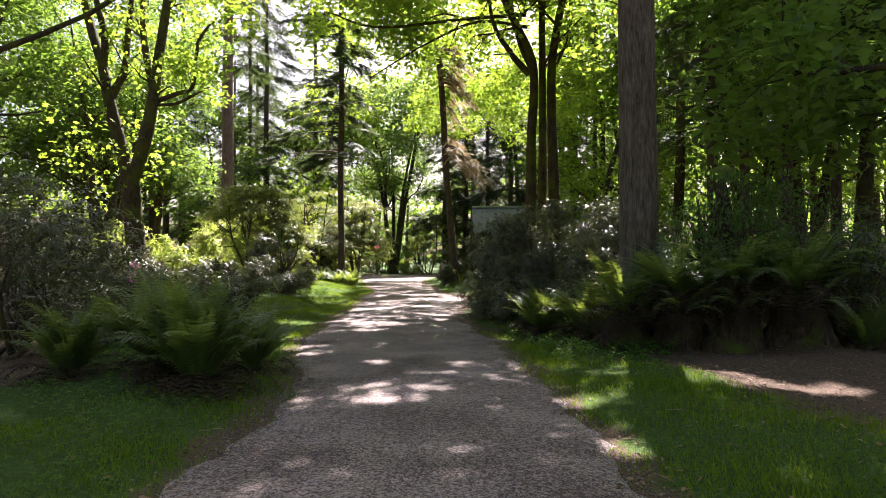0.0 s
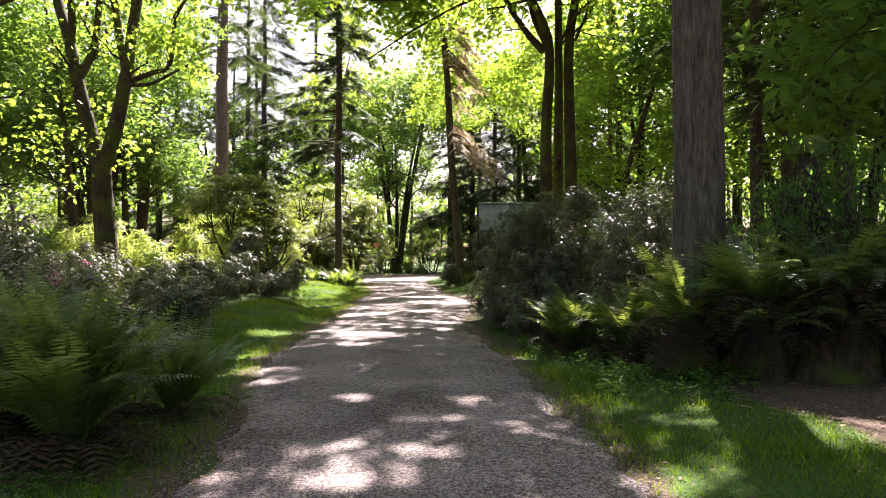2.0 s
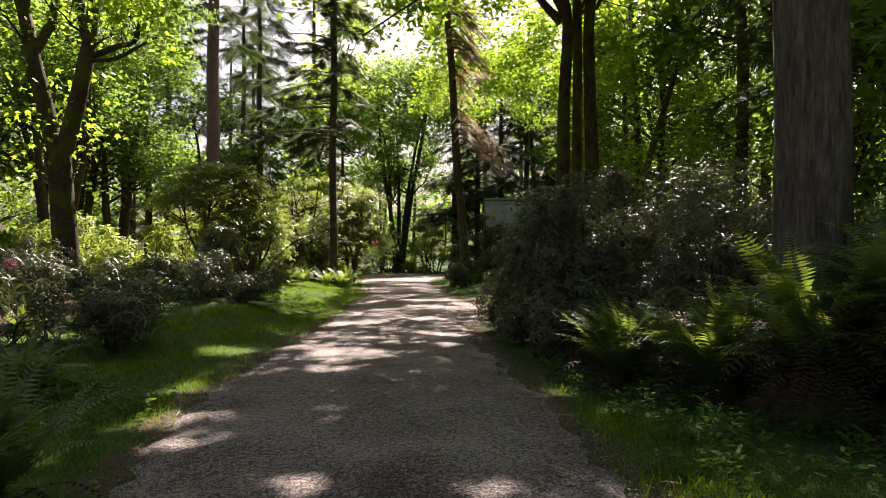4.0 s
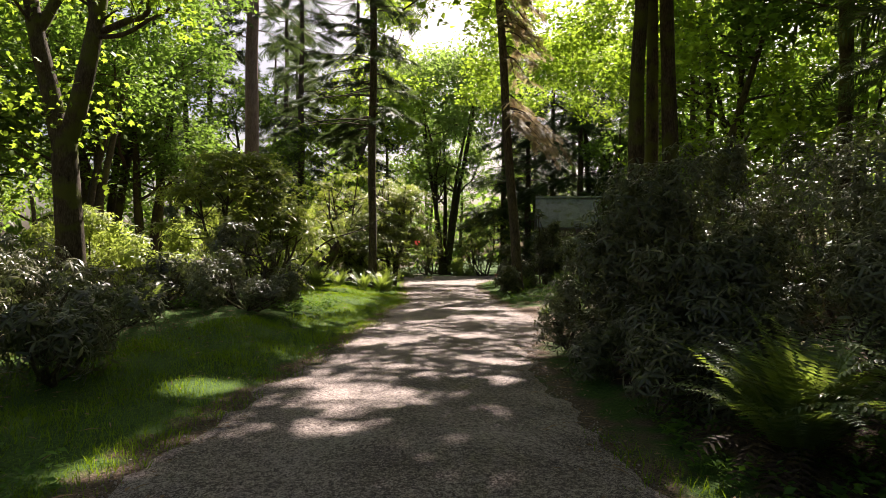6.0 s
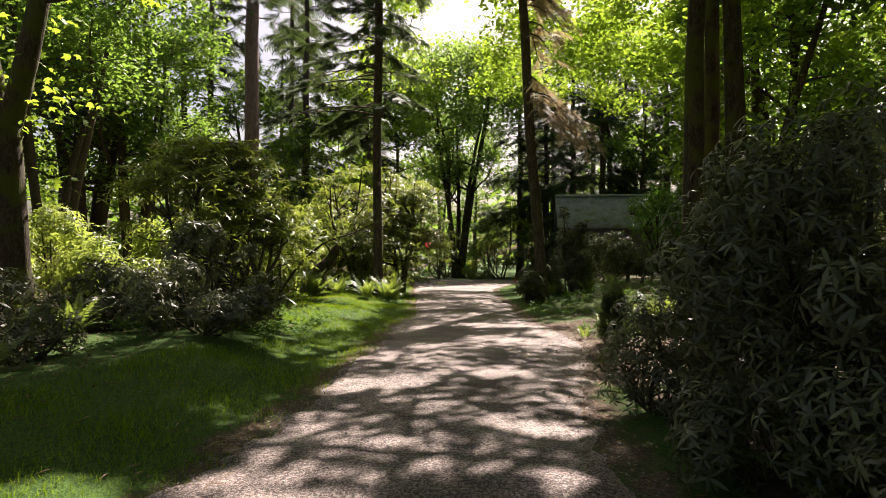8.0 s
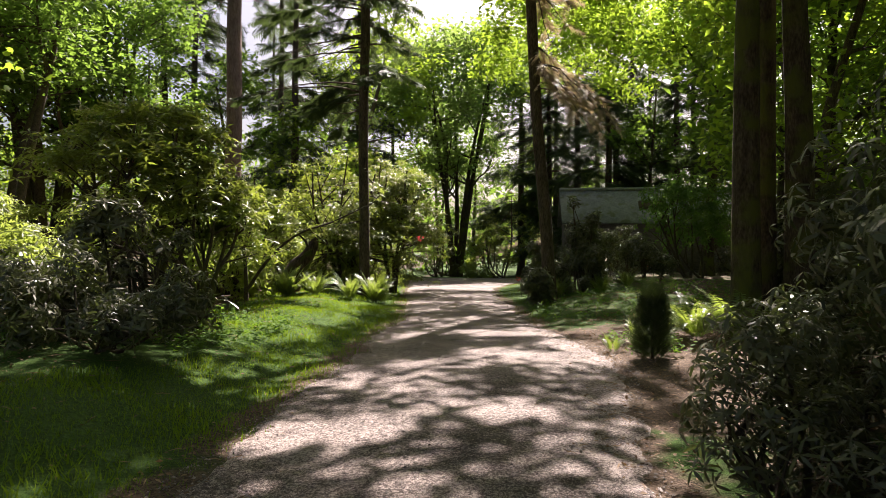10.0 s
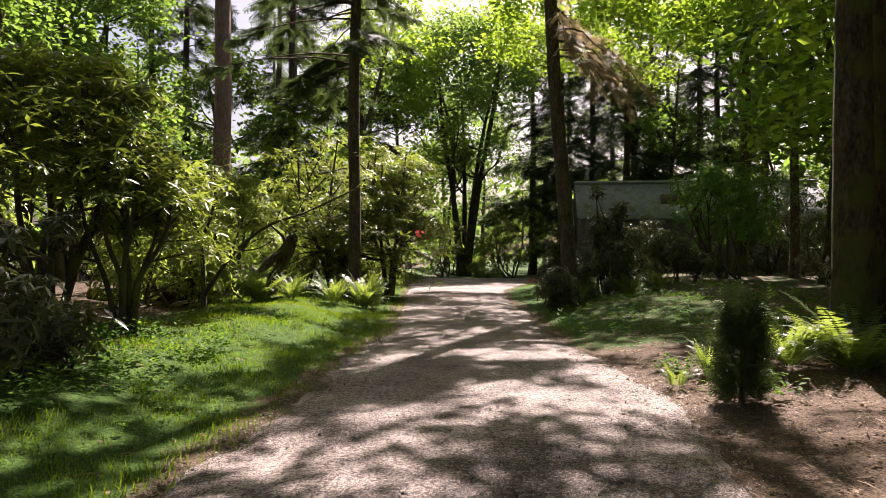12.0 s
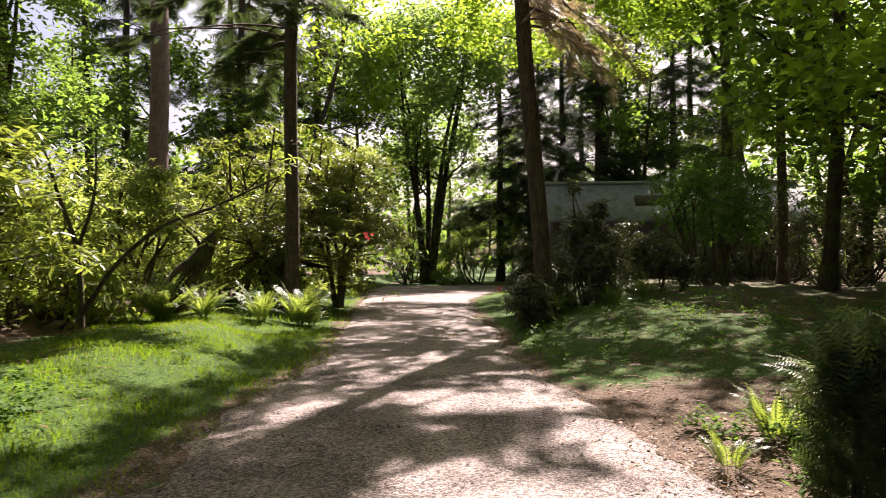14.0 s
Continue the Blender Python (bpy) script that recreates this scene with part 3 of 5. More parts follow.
def shrub(at, rx, ry, height, count, mat, label, leaf=0.15, group="", lumps=14, template=None, stems=7, category="shrub", name="rhododendron", flower=None, low=0.0, bare=0.25):
    """A rhododendron: crooked stems, leaf whorls on the skins of many lumps, gaps between."""
    root = thing(name, label, category, at, group)
    wh = template or whorl()
    cs, rs = [], []
    for k in range(lumps):
        a, rr = rng.uniform(0, 2 * math.pi), math.sqrt(rng.uniform(0.02, 1)) * 0.78
        zz = height * (low + (0.92 - low) * rng.uniform(0.12, 1.0) * math.sqrt(max(0.05, 1 - rr * rr * 0.85)))
        cs.append((rx * rr * math.cos(a), ry * rr * math.sin(a), zz))
        rs.append(rng.uniform(0.22, 0.36) * min(rx, ry, height) + 0.08)
    cs, rs = np.array(cs), np.array(rs)
    tall = rng.uniform(0, 1, lumps) < 0.3
    cs[tall] *= rng.uniform(1.05, 1.28, tall.sum())[:, None]
    rs[tall] *= 0.6
    which = rng.choice(lumps, count, p=rs ** 2 / (rs ** 2).sum())
    d = unit(rng.normal(0, 1, (count, 3)) + np.array([0, 0, 0.35]))
    pos = cs[which] + d * (rs[which] * rng.uniform(0.45, 1.3, count) ** 0.8)[:, None]
    pos[:, 2] = np.abs(pos[:, 2]) + 0.05
    up = unit(d + np.array([0, 0, 0.5]) + rng.normal(0, 0.3, (count, 3)))
    part("foliage", scattered(wh, pos, up, rng.normal(0, 1, (count, 3)), leaf * rng.uniform(0.7, 1.25, count)), mat, root)
    tubes = []
    for k in range(stems):
        c = cs[rng.integers(lumps)]
        a = rng.uniform(0, 2 * math.pi)
        foot = np.array([0.12 * rx * math.cos(a), 0.12 * ry * math.sin(a), -0.05])
        mid = foot * 0.4 + c * 0.5 + np.array([0, 0, -0.1 * height]) + rng.normal(0, 0.1, 3) * rx * 0.5
        pts = curve_points([foot, mid, c], 9)
        part("stem", tube(pts, (0.018 + 0.012 * height) * np.linspace(1, 0.3, 9), 6, 0.04), M_TWIG, root, smooth=True)
        for j in range(4):
            c2 = cs[np.argsort(np.linalg.norm(cs - c, axis=1))[min(j + 1, lumps - 1)]]
            i = rng.integers(4, 8)
            tubes.append(tube(curve_points([pts[i], (pts[i] + c2) / 2 + rng.normal(0, 0.08, 3), c2], 6), 0.012 * (1 + height * 0.4) * np.linspace(1, 0.3, 6), 4))
    tagged(part("twig_mass", joined(tubes), M_TWIG, root, smooth=True), kind="stuff")
    if flower:
        for k in range(flower[1]):
            i = rng.integers(count)
            petals = rng.normal(0, 1, (26, 3))
            part("blossom", scattered(LEAF, pos[i] + unit(petals) * 0.035 + d[i] * 0.05, petals + d[i], rng.normal(0, 1, (26, 3)), np.full(26, 0.07)), flower[0], root)
    return root


# ---- ferns ----
def frond_mesh(n=20, arch=0.9, name="frond", mat=None):
    """One arching fern frond, 1 m along its stalk, with pinnae to both sides."""
    u = np.linspace(0, 1, n + 6)
    ang = radians(74) - arch * 1.5 * u ** 1.4
    step = 1.0 / (n + 5)
    x = np.concatenate([[0], np.cumsum(np.cos(ang[:-1]) * step)])
    z = np.concatenate([[0], np.cumsum(np.sin(ang[:-1]) * step)])
    rachis = np.stack([x, 0 * x, z], -1)
    st = tube(rachis[::4], 0.006 * np.linspace(1, 0.2, len(rachis[::4])), 3)
    st_f = np.concatenate([st[1][:, [0, 1, 2]], st[1][:, [0, 2, 3]]])
    pos, al, no, sz = [], [], [], []
    for k in range(5, n + 6):
        ln = 0.135 * math.sin(math.pi * min(1, (u[k] - 0.12) * 0.85 + 0.18)) ** 0.7 * (1 - 0.5 * u[k] ** 3)
        tang = np.array([math.cos(ang[k]), 0, math.sin(ang[k])])
        nrm = np.array([-math.sin(ang[k]), 0, math.cos(ang[k])])
        for s in (-1, 1):
            pos.append(rachis[k]), al.append(np.array([0, s, 0]) + tang * 0.35 + nrm * rng.uniform(-0.3, 0.1))
            no.append(nrm), sz.append(max(0.02, ln * rng.uniform(0.85, 1.1)))
    narrow = ([(0, 0.0, 0), (0.3, 0.12, 0.02), (1, 0, -0.05), (0.3, -0.12, 0.02)], [(0, 2, 1), (0, 3, 2)])
    lv = scattered(narrow, np.array(pos), np.array(al), np.array(no), np.array(sz))
    return mesh_from(name, *joined([(st[0], st_f), lv]), mat or M_FERN)


FRONDS = [frond_mesh(31, a) for a in (0.4, 0.6, 0.8, 0.95, 1.15)]
DEAD_SHADE = [frond_mesh(13, a, "dead_frond", M_DEAD_SHADE) for a in (1.25, 1.5)]


def fern(at, length, count, label, group="ferns", tilt=0.0, skirt=0):
    """A rosette of arching fronds; skirt: dark dead fronds hung below to deepen the shade there."""
    root = thing("sword_fern", label, "fern", at, group)
    for k in range(count + skirt):
        old = k >= count
        f = new("dead_frond" if old else "frond", DEAD_SHADE[k % 2] if old else FRONDS[rng.integers(len(FRONDS))])
        f.parent = root
        a = 2 * math.pi * k / count * 2.618 + rng.uniform(-0.3, 0.3)
        lean = rng.uniform(30, 62) if old else rng.uniform(-22, 20) + tilt
        s = length * rng.uniform(0.65, 1.1) * (0.8 if old else 1)
        f.matrix_basis = Matrix.LocRotScale((0.06 * math.cos(a), 0.06 * math.sin(a), 0), Euler((rng.uniform(-0.25, 0.25), radians(lean), a), "XYZ"), (s, s, s))
    return root


# ---- the large trees ----
def at(x, y, dz=0.0):
    return (x, y, gz(x, y) + dz)


def forked_maple():
    """The mossy maple on the left: a leaning trunk that forks at 4.4 m into bare, crooked limbs."""
    root = thing("maple_tree", "old mossy maple with a forked trunk and crooked limbs", "tree", at(-11.75, 25.6))
    part("trunk", tube(curve_points([(0.2, 0, -0.3), (0.1, 0, 1.2), (-0.02, 0, 2.8), (-0.12, 0, 4.5)], 16), np.linspace(0.36, 0.33, 16), 14, 0.04, 0.45), M_BARK_MAPLE, root, smooth=True)
    limbs = [([(-0.2, 0, 4.2), (-0.6, 0.1, 5.6), (-0.95, 0, 7.2), (-1.25, 0, 8.6), (-1.9, 0.2, 10.5), (-2.6, 0.3, 13.5)], 0.27),
             ([(0.0, 0, 4.3), (0.45, -0.1, 5.6), (0.75, 0, 7.4), (0.9, 0.1, 9.0), (1.25, 0, 11), (1.9, 0, 14)], 0.27),
             ([(-0.95, 0, 7.2), (-0.55, 0.3, 8.4), (-0.5, 0.5, 9.8), (-0.3, 0.6, 12.5)], 0.17),
             ([(-1.2, 0, 8.4), (-1.0, -0.3, 9.6), (-1.3, -0.4, 11.2), (-1.0, -0.5, 13)], 0.15),
             ([(0.75, 0, 7.4), (0.35, 0.2, 9), (0.2, 0.2, 10.5), (0.3, 0.3, 13)], 0.16),
             ([(0.7, 0, 7.1), (1.6, 0, 7.45), (2.2, 0, 7.7), (2.35, 0, 8.9), (2.4, 0.1, 9.6)], 0.10),
             ([(2.35, 0, 9.3), (2.7, 0, 9.9), (3.1, 0, 10.3)], 0.07),
             ([(0.75, -0.1, 7.0), (1.7, -0.3, 7.0), (2.5, -0.4, 7.35), (3.0, -0.4, 7.6)], 0.07)]
    tips = []
    for ctrl, r in limbs:
        n = 5 * len(ctrl)
        pts, rad = curve_points(ctrl, n), r * np.linspace(1, 0.5, n)
        tubes = []
        branch_out(pts, rad * 0.6, 5, 1.7, 2, tips, tubes, 0.9, 0.25, 0.35, 4)
        limb(pts, rad, 9, tubes, M_BARK_MAPLE, root)
    tips = np.array(tips)
    part("crown", leaf_cluster(tips, 9, 0.3, 0.2, STAR, origin=root.location), M_MAPLE, root)
    side = rng.normal(0, 1, (70, 3)) * np.array([1.3, 0.8, 1.0]) + np.array([-0.9, 0.6, 5.6])
    tagged(part("low_leaves", leaf_cluster(side, 8, 0.25, 0.2, STAR), M_MAPLE, root, "bright spring leaves on low shoots"), kind="stuff")
    return root


forked_maple()


def triple_maple():
    """Three dark stems right of the path, forking at 9 m; bright leaves about them."""
    root = thing("maple_tree", "tall maple with three dark close-set stems", "tree", at(3.9, 26.5))
    tips = []
    for ctrl, r in [([(-0.5, -0.2, -0.3), (-0.48, -0.2, 3), (-0.45, -0.2, 6), (-0.4, -0.2, 9), (-1.5, -0.2, 11.5), (-2.3, 0, 15)], 0.25),
                    ([(0.05, 0.45, -0.3), (0.05, 0.45, 3), (0.1, 0.5, 7), (0.1, 0.6, 12), (0.3, 1.0, 17)], 0.22),
                    ([(0.5, 0.1, -0.3), (0.5, 0.1, 3), (0.42, 0.1, 6), (0.42, 0.1, 9), (0.9, 0, 12), (1.6, -0.2, 16)], 0.26)]:
        pts = curve_points(ctrl, 26)
        rad = r * np.linspace(1, 0.4, 26)
        ob = part("trunk", tube(pts, rad, 12, 0.035, 0.4), M_BARK_MAPLE, root, smooth=True)
        tubes = []
        branch_out(pts, rad * 0.8, 8, 3.6, 2, tips, tubes, 0.95, 0.1, 0.6, 5)
        tagged(part("twig_mass", joined(tubes), M_BARK_MAPLE, ob, smooth=True), kind="stuff")
    for ctrl, r in [([(-0.5, 0, 8.6), (-1.2, 0, 9.4), (-1.9, 0, 10.6), (-2.2, 0, 12.5)], 0.15), ([(-0.4, 0, 8.8), (-0.9, 0, 9.9), (-1.2, 0, 11.5), (-1.1, 0, 13)], 0.12),
                    ([(0.6, 0, 9), (1.05, 0, 10.2), (1.1, 0, 12.0)], 0.06), ([(-0.6, 0.1, 10.5), (-2.5, 1.5, 11.2), (-4.8, 2.8, 10.6), (-7.2, 3.6, 9.4)], 0.08), ([(-2.5, 1.5, 11.2), (-4.2, 3.5, 12.2), (-6.2, 5.5, 11.4)], 0.06), ([(-0.6, 0.1, 11), (-3, 0.3, 10.9), (-6.5, 0.4, 10.6), (-8.6, 0.6, 11.3)], 0.09)]:
        pts = curve_points(ctrl, 20)
        tubes = []
        branch_out(pts, r * np.linspace(0.6, 0.2, 20), 6, 1.5, 1, tips, tubes, 0.9, -0.1, 0.3, 4)
        limb(pts, r * np.linspace(1, 0.3, 20), 7, tubes, M_BARK_MAPLE, root)
    part("crown", leaf_cluster(tips, 6, 0.4, 0.26, STAR, origin=root.location), M_MAPLE, root)
    return root


triple_maple()

# the great fir close to the path, bare to far above the picture
conifer(at(3.47, 12.0), 34, 0.35, M_BARK_FIR, M_NEEDLE, 17, 4.2, 60, "massive fir with straight deeply ridged grey-brown bark", droop=0.3, spray_size=0.9, density=7, sides=22, taper=0.6)
# the red-barked trunk far back on the left
conifer(at(-16.5, 51.6), 38, 0.52, M_BARK_RED, M_NEEDLE, 15, 4.5, 46, "tall straight conifer with reddish sunlit bark", droop=0.35, spray_size=1.0, density=7, taper=0.6)
# the spruce with dark hanging boughs
conifer(at(-5.55, 36.7), 36, 0.175, M_BARK_DARK, M_NEEDLE, 6.2, 4.3, 66, "slender dark spruce with drooping layered boughs", droop=0.24, side=(3.3, 1.7), top=17, spray_size=0.46, density=26, stubs=10, taper=0.5)
conifer(at(-5.5, 36.75), 23.5, 0.05, M_BARK_DARK, M_NEEDLE, 6.6, 2.9, 34, "thin young conifer close against a spruce trunk", droop=0.35, side=(0, 1.2), spray_size=0.65, density=14)
# the thin leaning trunk with brown hanging twigs
conifer(at(0.6, 35.3), 22, 0.2, M_BARK_DARK, M_NEEDLE, 6.4, 2.5, 40, "slim leaning conifer with dry brown hanging boughs", lean=(-1.5, 0), top=15, droop=0.75, side=(-0.1, 1.3), spray_size=0.6, density=9, dry=M_DRY, stubs=8, taper=0.5)

# ---- the middle distance ----
broad_tree(at(-5.0, 68), 17.5, 0.24, 7, 5.6, 7, 0.38, M_DOME, M_BARK_MAPLE, "round-crowned broadleaf tree with many slender stems", spread=0.5, base=0.4, count=5, boughs=5, stem_out=0.16, dome=(5.6, 13.2, 6.4, 1500))
for x, y, h in [(3.5, 78, 24), (8, 84, 27), (-15, 80, 22), (-21, 76, 24), (-26, 84, 26), (14, 88, 26), (-12.5, 66, 29), (-16, 61, 30), (-19.5, 68, 31), (-24, 62, 30), (0.2, 73, 20.5), (2.4, 70, 19), (6.6, 65.6, 20), (11.6, 66, 21), (4.6, 69, 21), (9.2, 71, 23), (13.6, 69, 22), (18, 72, 24)]:
    conifer(at(x, y), h, 0.35, M_BARK_DARK, M_NEEDLE, 2, 4.6, 80, "dark distant conifer of the woodland edge", group="distant conifers", droop=0.3, spray_size=1.5, density=4.6, sides=8, bough_group=20)

broad_tree(at(-20.5, 41.5), 15, 0.28, 5, 5.6, 12, 0.26, M_WOOD, M_TWIG, "many-stemmed tree with thin arching mossy limbs", spread=0.4, base=0.35, count=5, boughs=6, stem_out=0.18)
broad_tree(at(-17.5, 35), 14, 0.2, 4, 4.4, 12, 0.25, M_WOOD, M_TWIG, "slender arching tree with bright thin foliage", spread=0.4, base=0.35, count=5, boughs=6, stem_out=0.2)

broad_tree(at(-18.4, 42), 13, 0.2, 4, 3.4, 11, 0.26, M_WOOD, M_TWIG, "slender many-stemmed tree behind a clearing", spread=0.4, base=0.3, count=5, boughs=6, stem_out=0.2)
broad_tree(at(-21, 30), 15, 0.22, 4, 4.4, 11, 0.26, M_WOOD, M_TWIG, "slender many-stemmed tree behind a clearing", spread=0.4, base=0.3, count=5, boughs=6, stem_out=0.2)

for x, y, h in [(8.6, 21.5, 22), (11.2, 25, 25), (10.4, 20.4, 24), (13.4, 23, 22), (12.2, 17.6, 23), (15.6, 31, 26), (10.6, 47, 25)]:
    conifer(at(x, y), h, 0.21, M_BARK_DARK, M_NEEDLE, 6.0, 3.2, 50, "dark slim conifer in the shaded wood", group="conifers of the shaded wood", droop=0.3, spray_size=0.85, density=7, sides=8, bough_group=15, stubs=6)

# ---- woodland trees, each kind built once and repeated ----
WOODS = "trees of the surrounding wood"
kinds = [broad_tree((-27, 38, 0), 17, 0.27, 1, 5.4, 11, 0.42, M_SHADE, M_BARK_MAPLE, "woodland tree with a slim dark trunk", WOODS, spread=0.5, base=0.2, count=5, boughs=12, bare=True),
         broad_tree((13.8, 30, 0), 18, 0.24, 2, 5.4, 11, 0.42, M_SHADE, M_BARK_MAPLE, "two-stemmed woodland tree in leaf", WOODS, spread=0.5, base=0.2, count=5, boughs=6, bare=True),
         broad_tree((8.4, 35, 0), 16, 0.22, 1, 5.2, 16, 0.3, M_MAPLE, M_BARK_DARK, "leaning woodland maple with bright leaves", WOODS, spread=0.45, base=0.32, count=5, boughs=11, bend=0.6, bare=True)]
spots = [(10.2, 38.5), (14.6, 27), (18.7, 34), (17, 17), (21, 24), (24, 32), (16, 40), (14, 48), (20, 46), (27, 42), (17, 56), (25, 57), (33, 50),
         (9.5, 66), (18, 68), (28, 70), (30, 18), (22, 10),
         (-22, 30), (-25, 46), (-32, 52), (-20, 58), (-28, 64), (-12, 60), (-11, 72), (-33, 28), (-24, 20), (-18, 12),
         # those with y below 0 are never seen; added to close in the light
         (-8, -8), (6, -9), (14, -4), (-15, -6), (0, -20), (-4.5, 84), (-9, 92), (2, 95)]
for k, (x, y) in enumerate(spots):
    s = rng.uniform(0.85, 1.2)
    copy_thing(kinds[k % 3], pose(x, y, gz(x, y), 0, 0, rng.uniform(0, 360)) @ Matrix.Diagonal((s, s, s, 1)))

# ---- trees added mostly out of view to dapple the path with shade ----
def canopy_tree(x, y, height, radius, aims, label, mat, leaf=0.3, bark=None):
    """An added tree whose high limbs reach out to the shading places in aims."""
    root = thing("canopy_tree", label, "tree", at(x, y), "tall trees beside the path")
    z = np.linspace(-0.2, height, 20)
    pts = np.stack([0.25 * np.sin(z * 0.25), 0.2 * np.cos(z * 0.3) - 0.2, z], -1)
    rad = radius * np.linspace(1, 0.3, 20)
    part("trunk", tube(pts, rad, 11, 0.035, 0.5), bark or M_BARK_MAPLE, root, smooth=True)
    o = np.array(root.location)
    made = []
    for aim in sorted(aims, key=lambda p: math.hypot(p[0] - x, p[1] - y) - 3 * p[3]):
        t = np.asarray(aim[:3]) - o
        h0 = min(max(height * 0.3 if t[2] > 9 else t[2] - 1.2, t[2] - 0.55 * math.hypot(t[0], t[1]) - 1), height * 0.92)
        p0 = np.array([np.interp(h0, z, pts[:, 0]), np.interp(h0, z, pts[:, 1]), h0])
        r0, best = radius * 0.36, np.linalg.norm(t - p0)
        for q, r in made:
            for m in (4, 6, 8, 10):
                far = np.linalg.norm(t - q[m])
                if far < 0.75 * best and (t - q[m]) @ (q[m] - q[m - 2]) > 0:
                    p0, r0, best = q[m], r[m] * 0.75, far
        mid = p0 * 0.6 + t * 0.4 + np.array([0, 0, 0.06 * best]) + rng.normal(0, 0.05 * best, 3)
        q = curve_points([p0, mid, p0 * 0.25 + t * 0.75 + np.array([0, 0, 0.05 * best]) + rng.normal(0, 0.05 * best, 3), t], 12)
        r = np.maximum(r0 * np.linspace(1, 0.3, 12), 0.015)
        made.append((q, r))
        tips, tubes = [], []
        if aim[3]:
            branch_out(q, r, 7, 2.3, 2, tips, tubes, 0.9, 0.0, 0.62, 4, 0.35, True)
        else:
            branch_out(q, r, 5, 1.5, 2, tips, tubes, 0.9, 0.0, 0.82, 4, 0.35, True)
        lb = limb(q, r, 6, tubes, bark or M_BARK_MAPLE, root)
        tagged(part("leaves", leaf_cluster(tips, 7, 0.36, leaf, origin=o), mat, lb), kind="stuff")
    return root


def shade_canopy():
    trunks = [(-9.2, 11, 22, 0.3), (9.4, 11, 23, 0.32), (-8.2, 2.5, 21, 0.3), (8.6, 2.5, 22, 0.3), (12.9, 21, 23, 0.27), (-16.5, 21.5, 23, 0.33), (10.6, 31, 23, 0.27), (-20, 46, 23, 0.25), (9.6, 51, 24, 0.3), (-24, 58, 24, 0.3), (7.5, 70, 24, 0.3), (-13.6, 18.5, 22, 0.2), (9.4, 41, 23, 0.22)]
    aims = [[] for _ in trunks]
    open_spots = [(-1.6, 24.4, 0.8), (2.5, 25.6, 1.6), (0.8, 24.2, 1.1), (-1.2, 21.5, 0.8), (-5.4, 26.5, 1.7), (-7.5, 31, 3.2),
                  (-6, 36.5, 2.5), (-9.5, 27, 2.0), (-5.0, 24.8, 1.2), (0.6, 22.9, 0.95)]
    pick = np.random.default_rng(21)
    # grid of ground spots to shade; each leaf mass is set sunward of its spot
    grid = [(x, y, 1) for y in np.arange(0.5, 13, 1.55) for x in np.arange(-8.5, 9, 1.7)] + [(x, y, int(x < -2.4 and 14 < y < 21.5)) for y in np.arange(13, 46, 1.5) for x in np.arange(-8, 7.6, 1.5) if x > -1 or y < 44]
    for gx, gy, big in grid:
        if gy < 13:
            keep = 0.5 if gx < -7 else 1.0 if gx < 2 or gy < 7 else 0.45
        elif gy < 27:
            keep = 1.0 if gx < -2.6 and gy < 22 else 0.56 if gx < 2 else 0.12
        else:
            keep = 0.1 if gx < -4.5 else 0.72 if gx < 0.3 and gy < 30 else 0.92
        h = pick.uniform(11.5, 16)
        spot = np.array([gx, gy, 0]) + np.array(SUN_DIR) / SUN_DIR.z * h + np.append(pick.normal(0, 0.5, 2), 0)
        if pick.uniform() > keep or any(math.hypot(gx - a, gy - b) < r for a, b, r in open_spots):
            continue
        d = [math.hypot(spot[0] - a, spot[1] - b) + 0.06 * len(aims[i]) for i, (a, b, *_) in enumerate(trunks)]
        if min(d) < 15:
            aims[int(np.argmin(d))].append(np.append(spot, big))
    aims[1] += [np.array((*p, 1)) for p in ((6.4, 12.6, 5.1), (7.6, 14, 5.4), (8.8, 15, 5.9), (9.6, 14.4, 4.9), (7.5, 16, 6.8), (8.4, 17.5, 5.4))]
    for k, ((x, y, h, r), a) in enumerate(zip(trunks, aims)):
        canopy_tree(x, y, h, r, a, "added tall maple whose high limbs shade the path", M_WOOD if k == 1 else M_MAPLE)


shade_canopy()

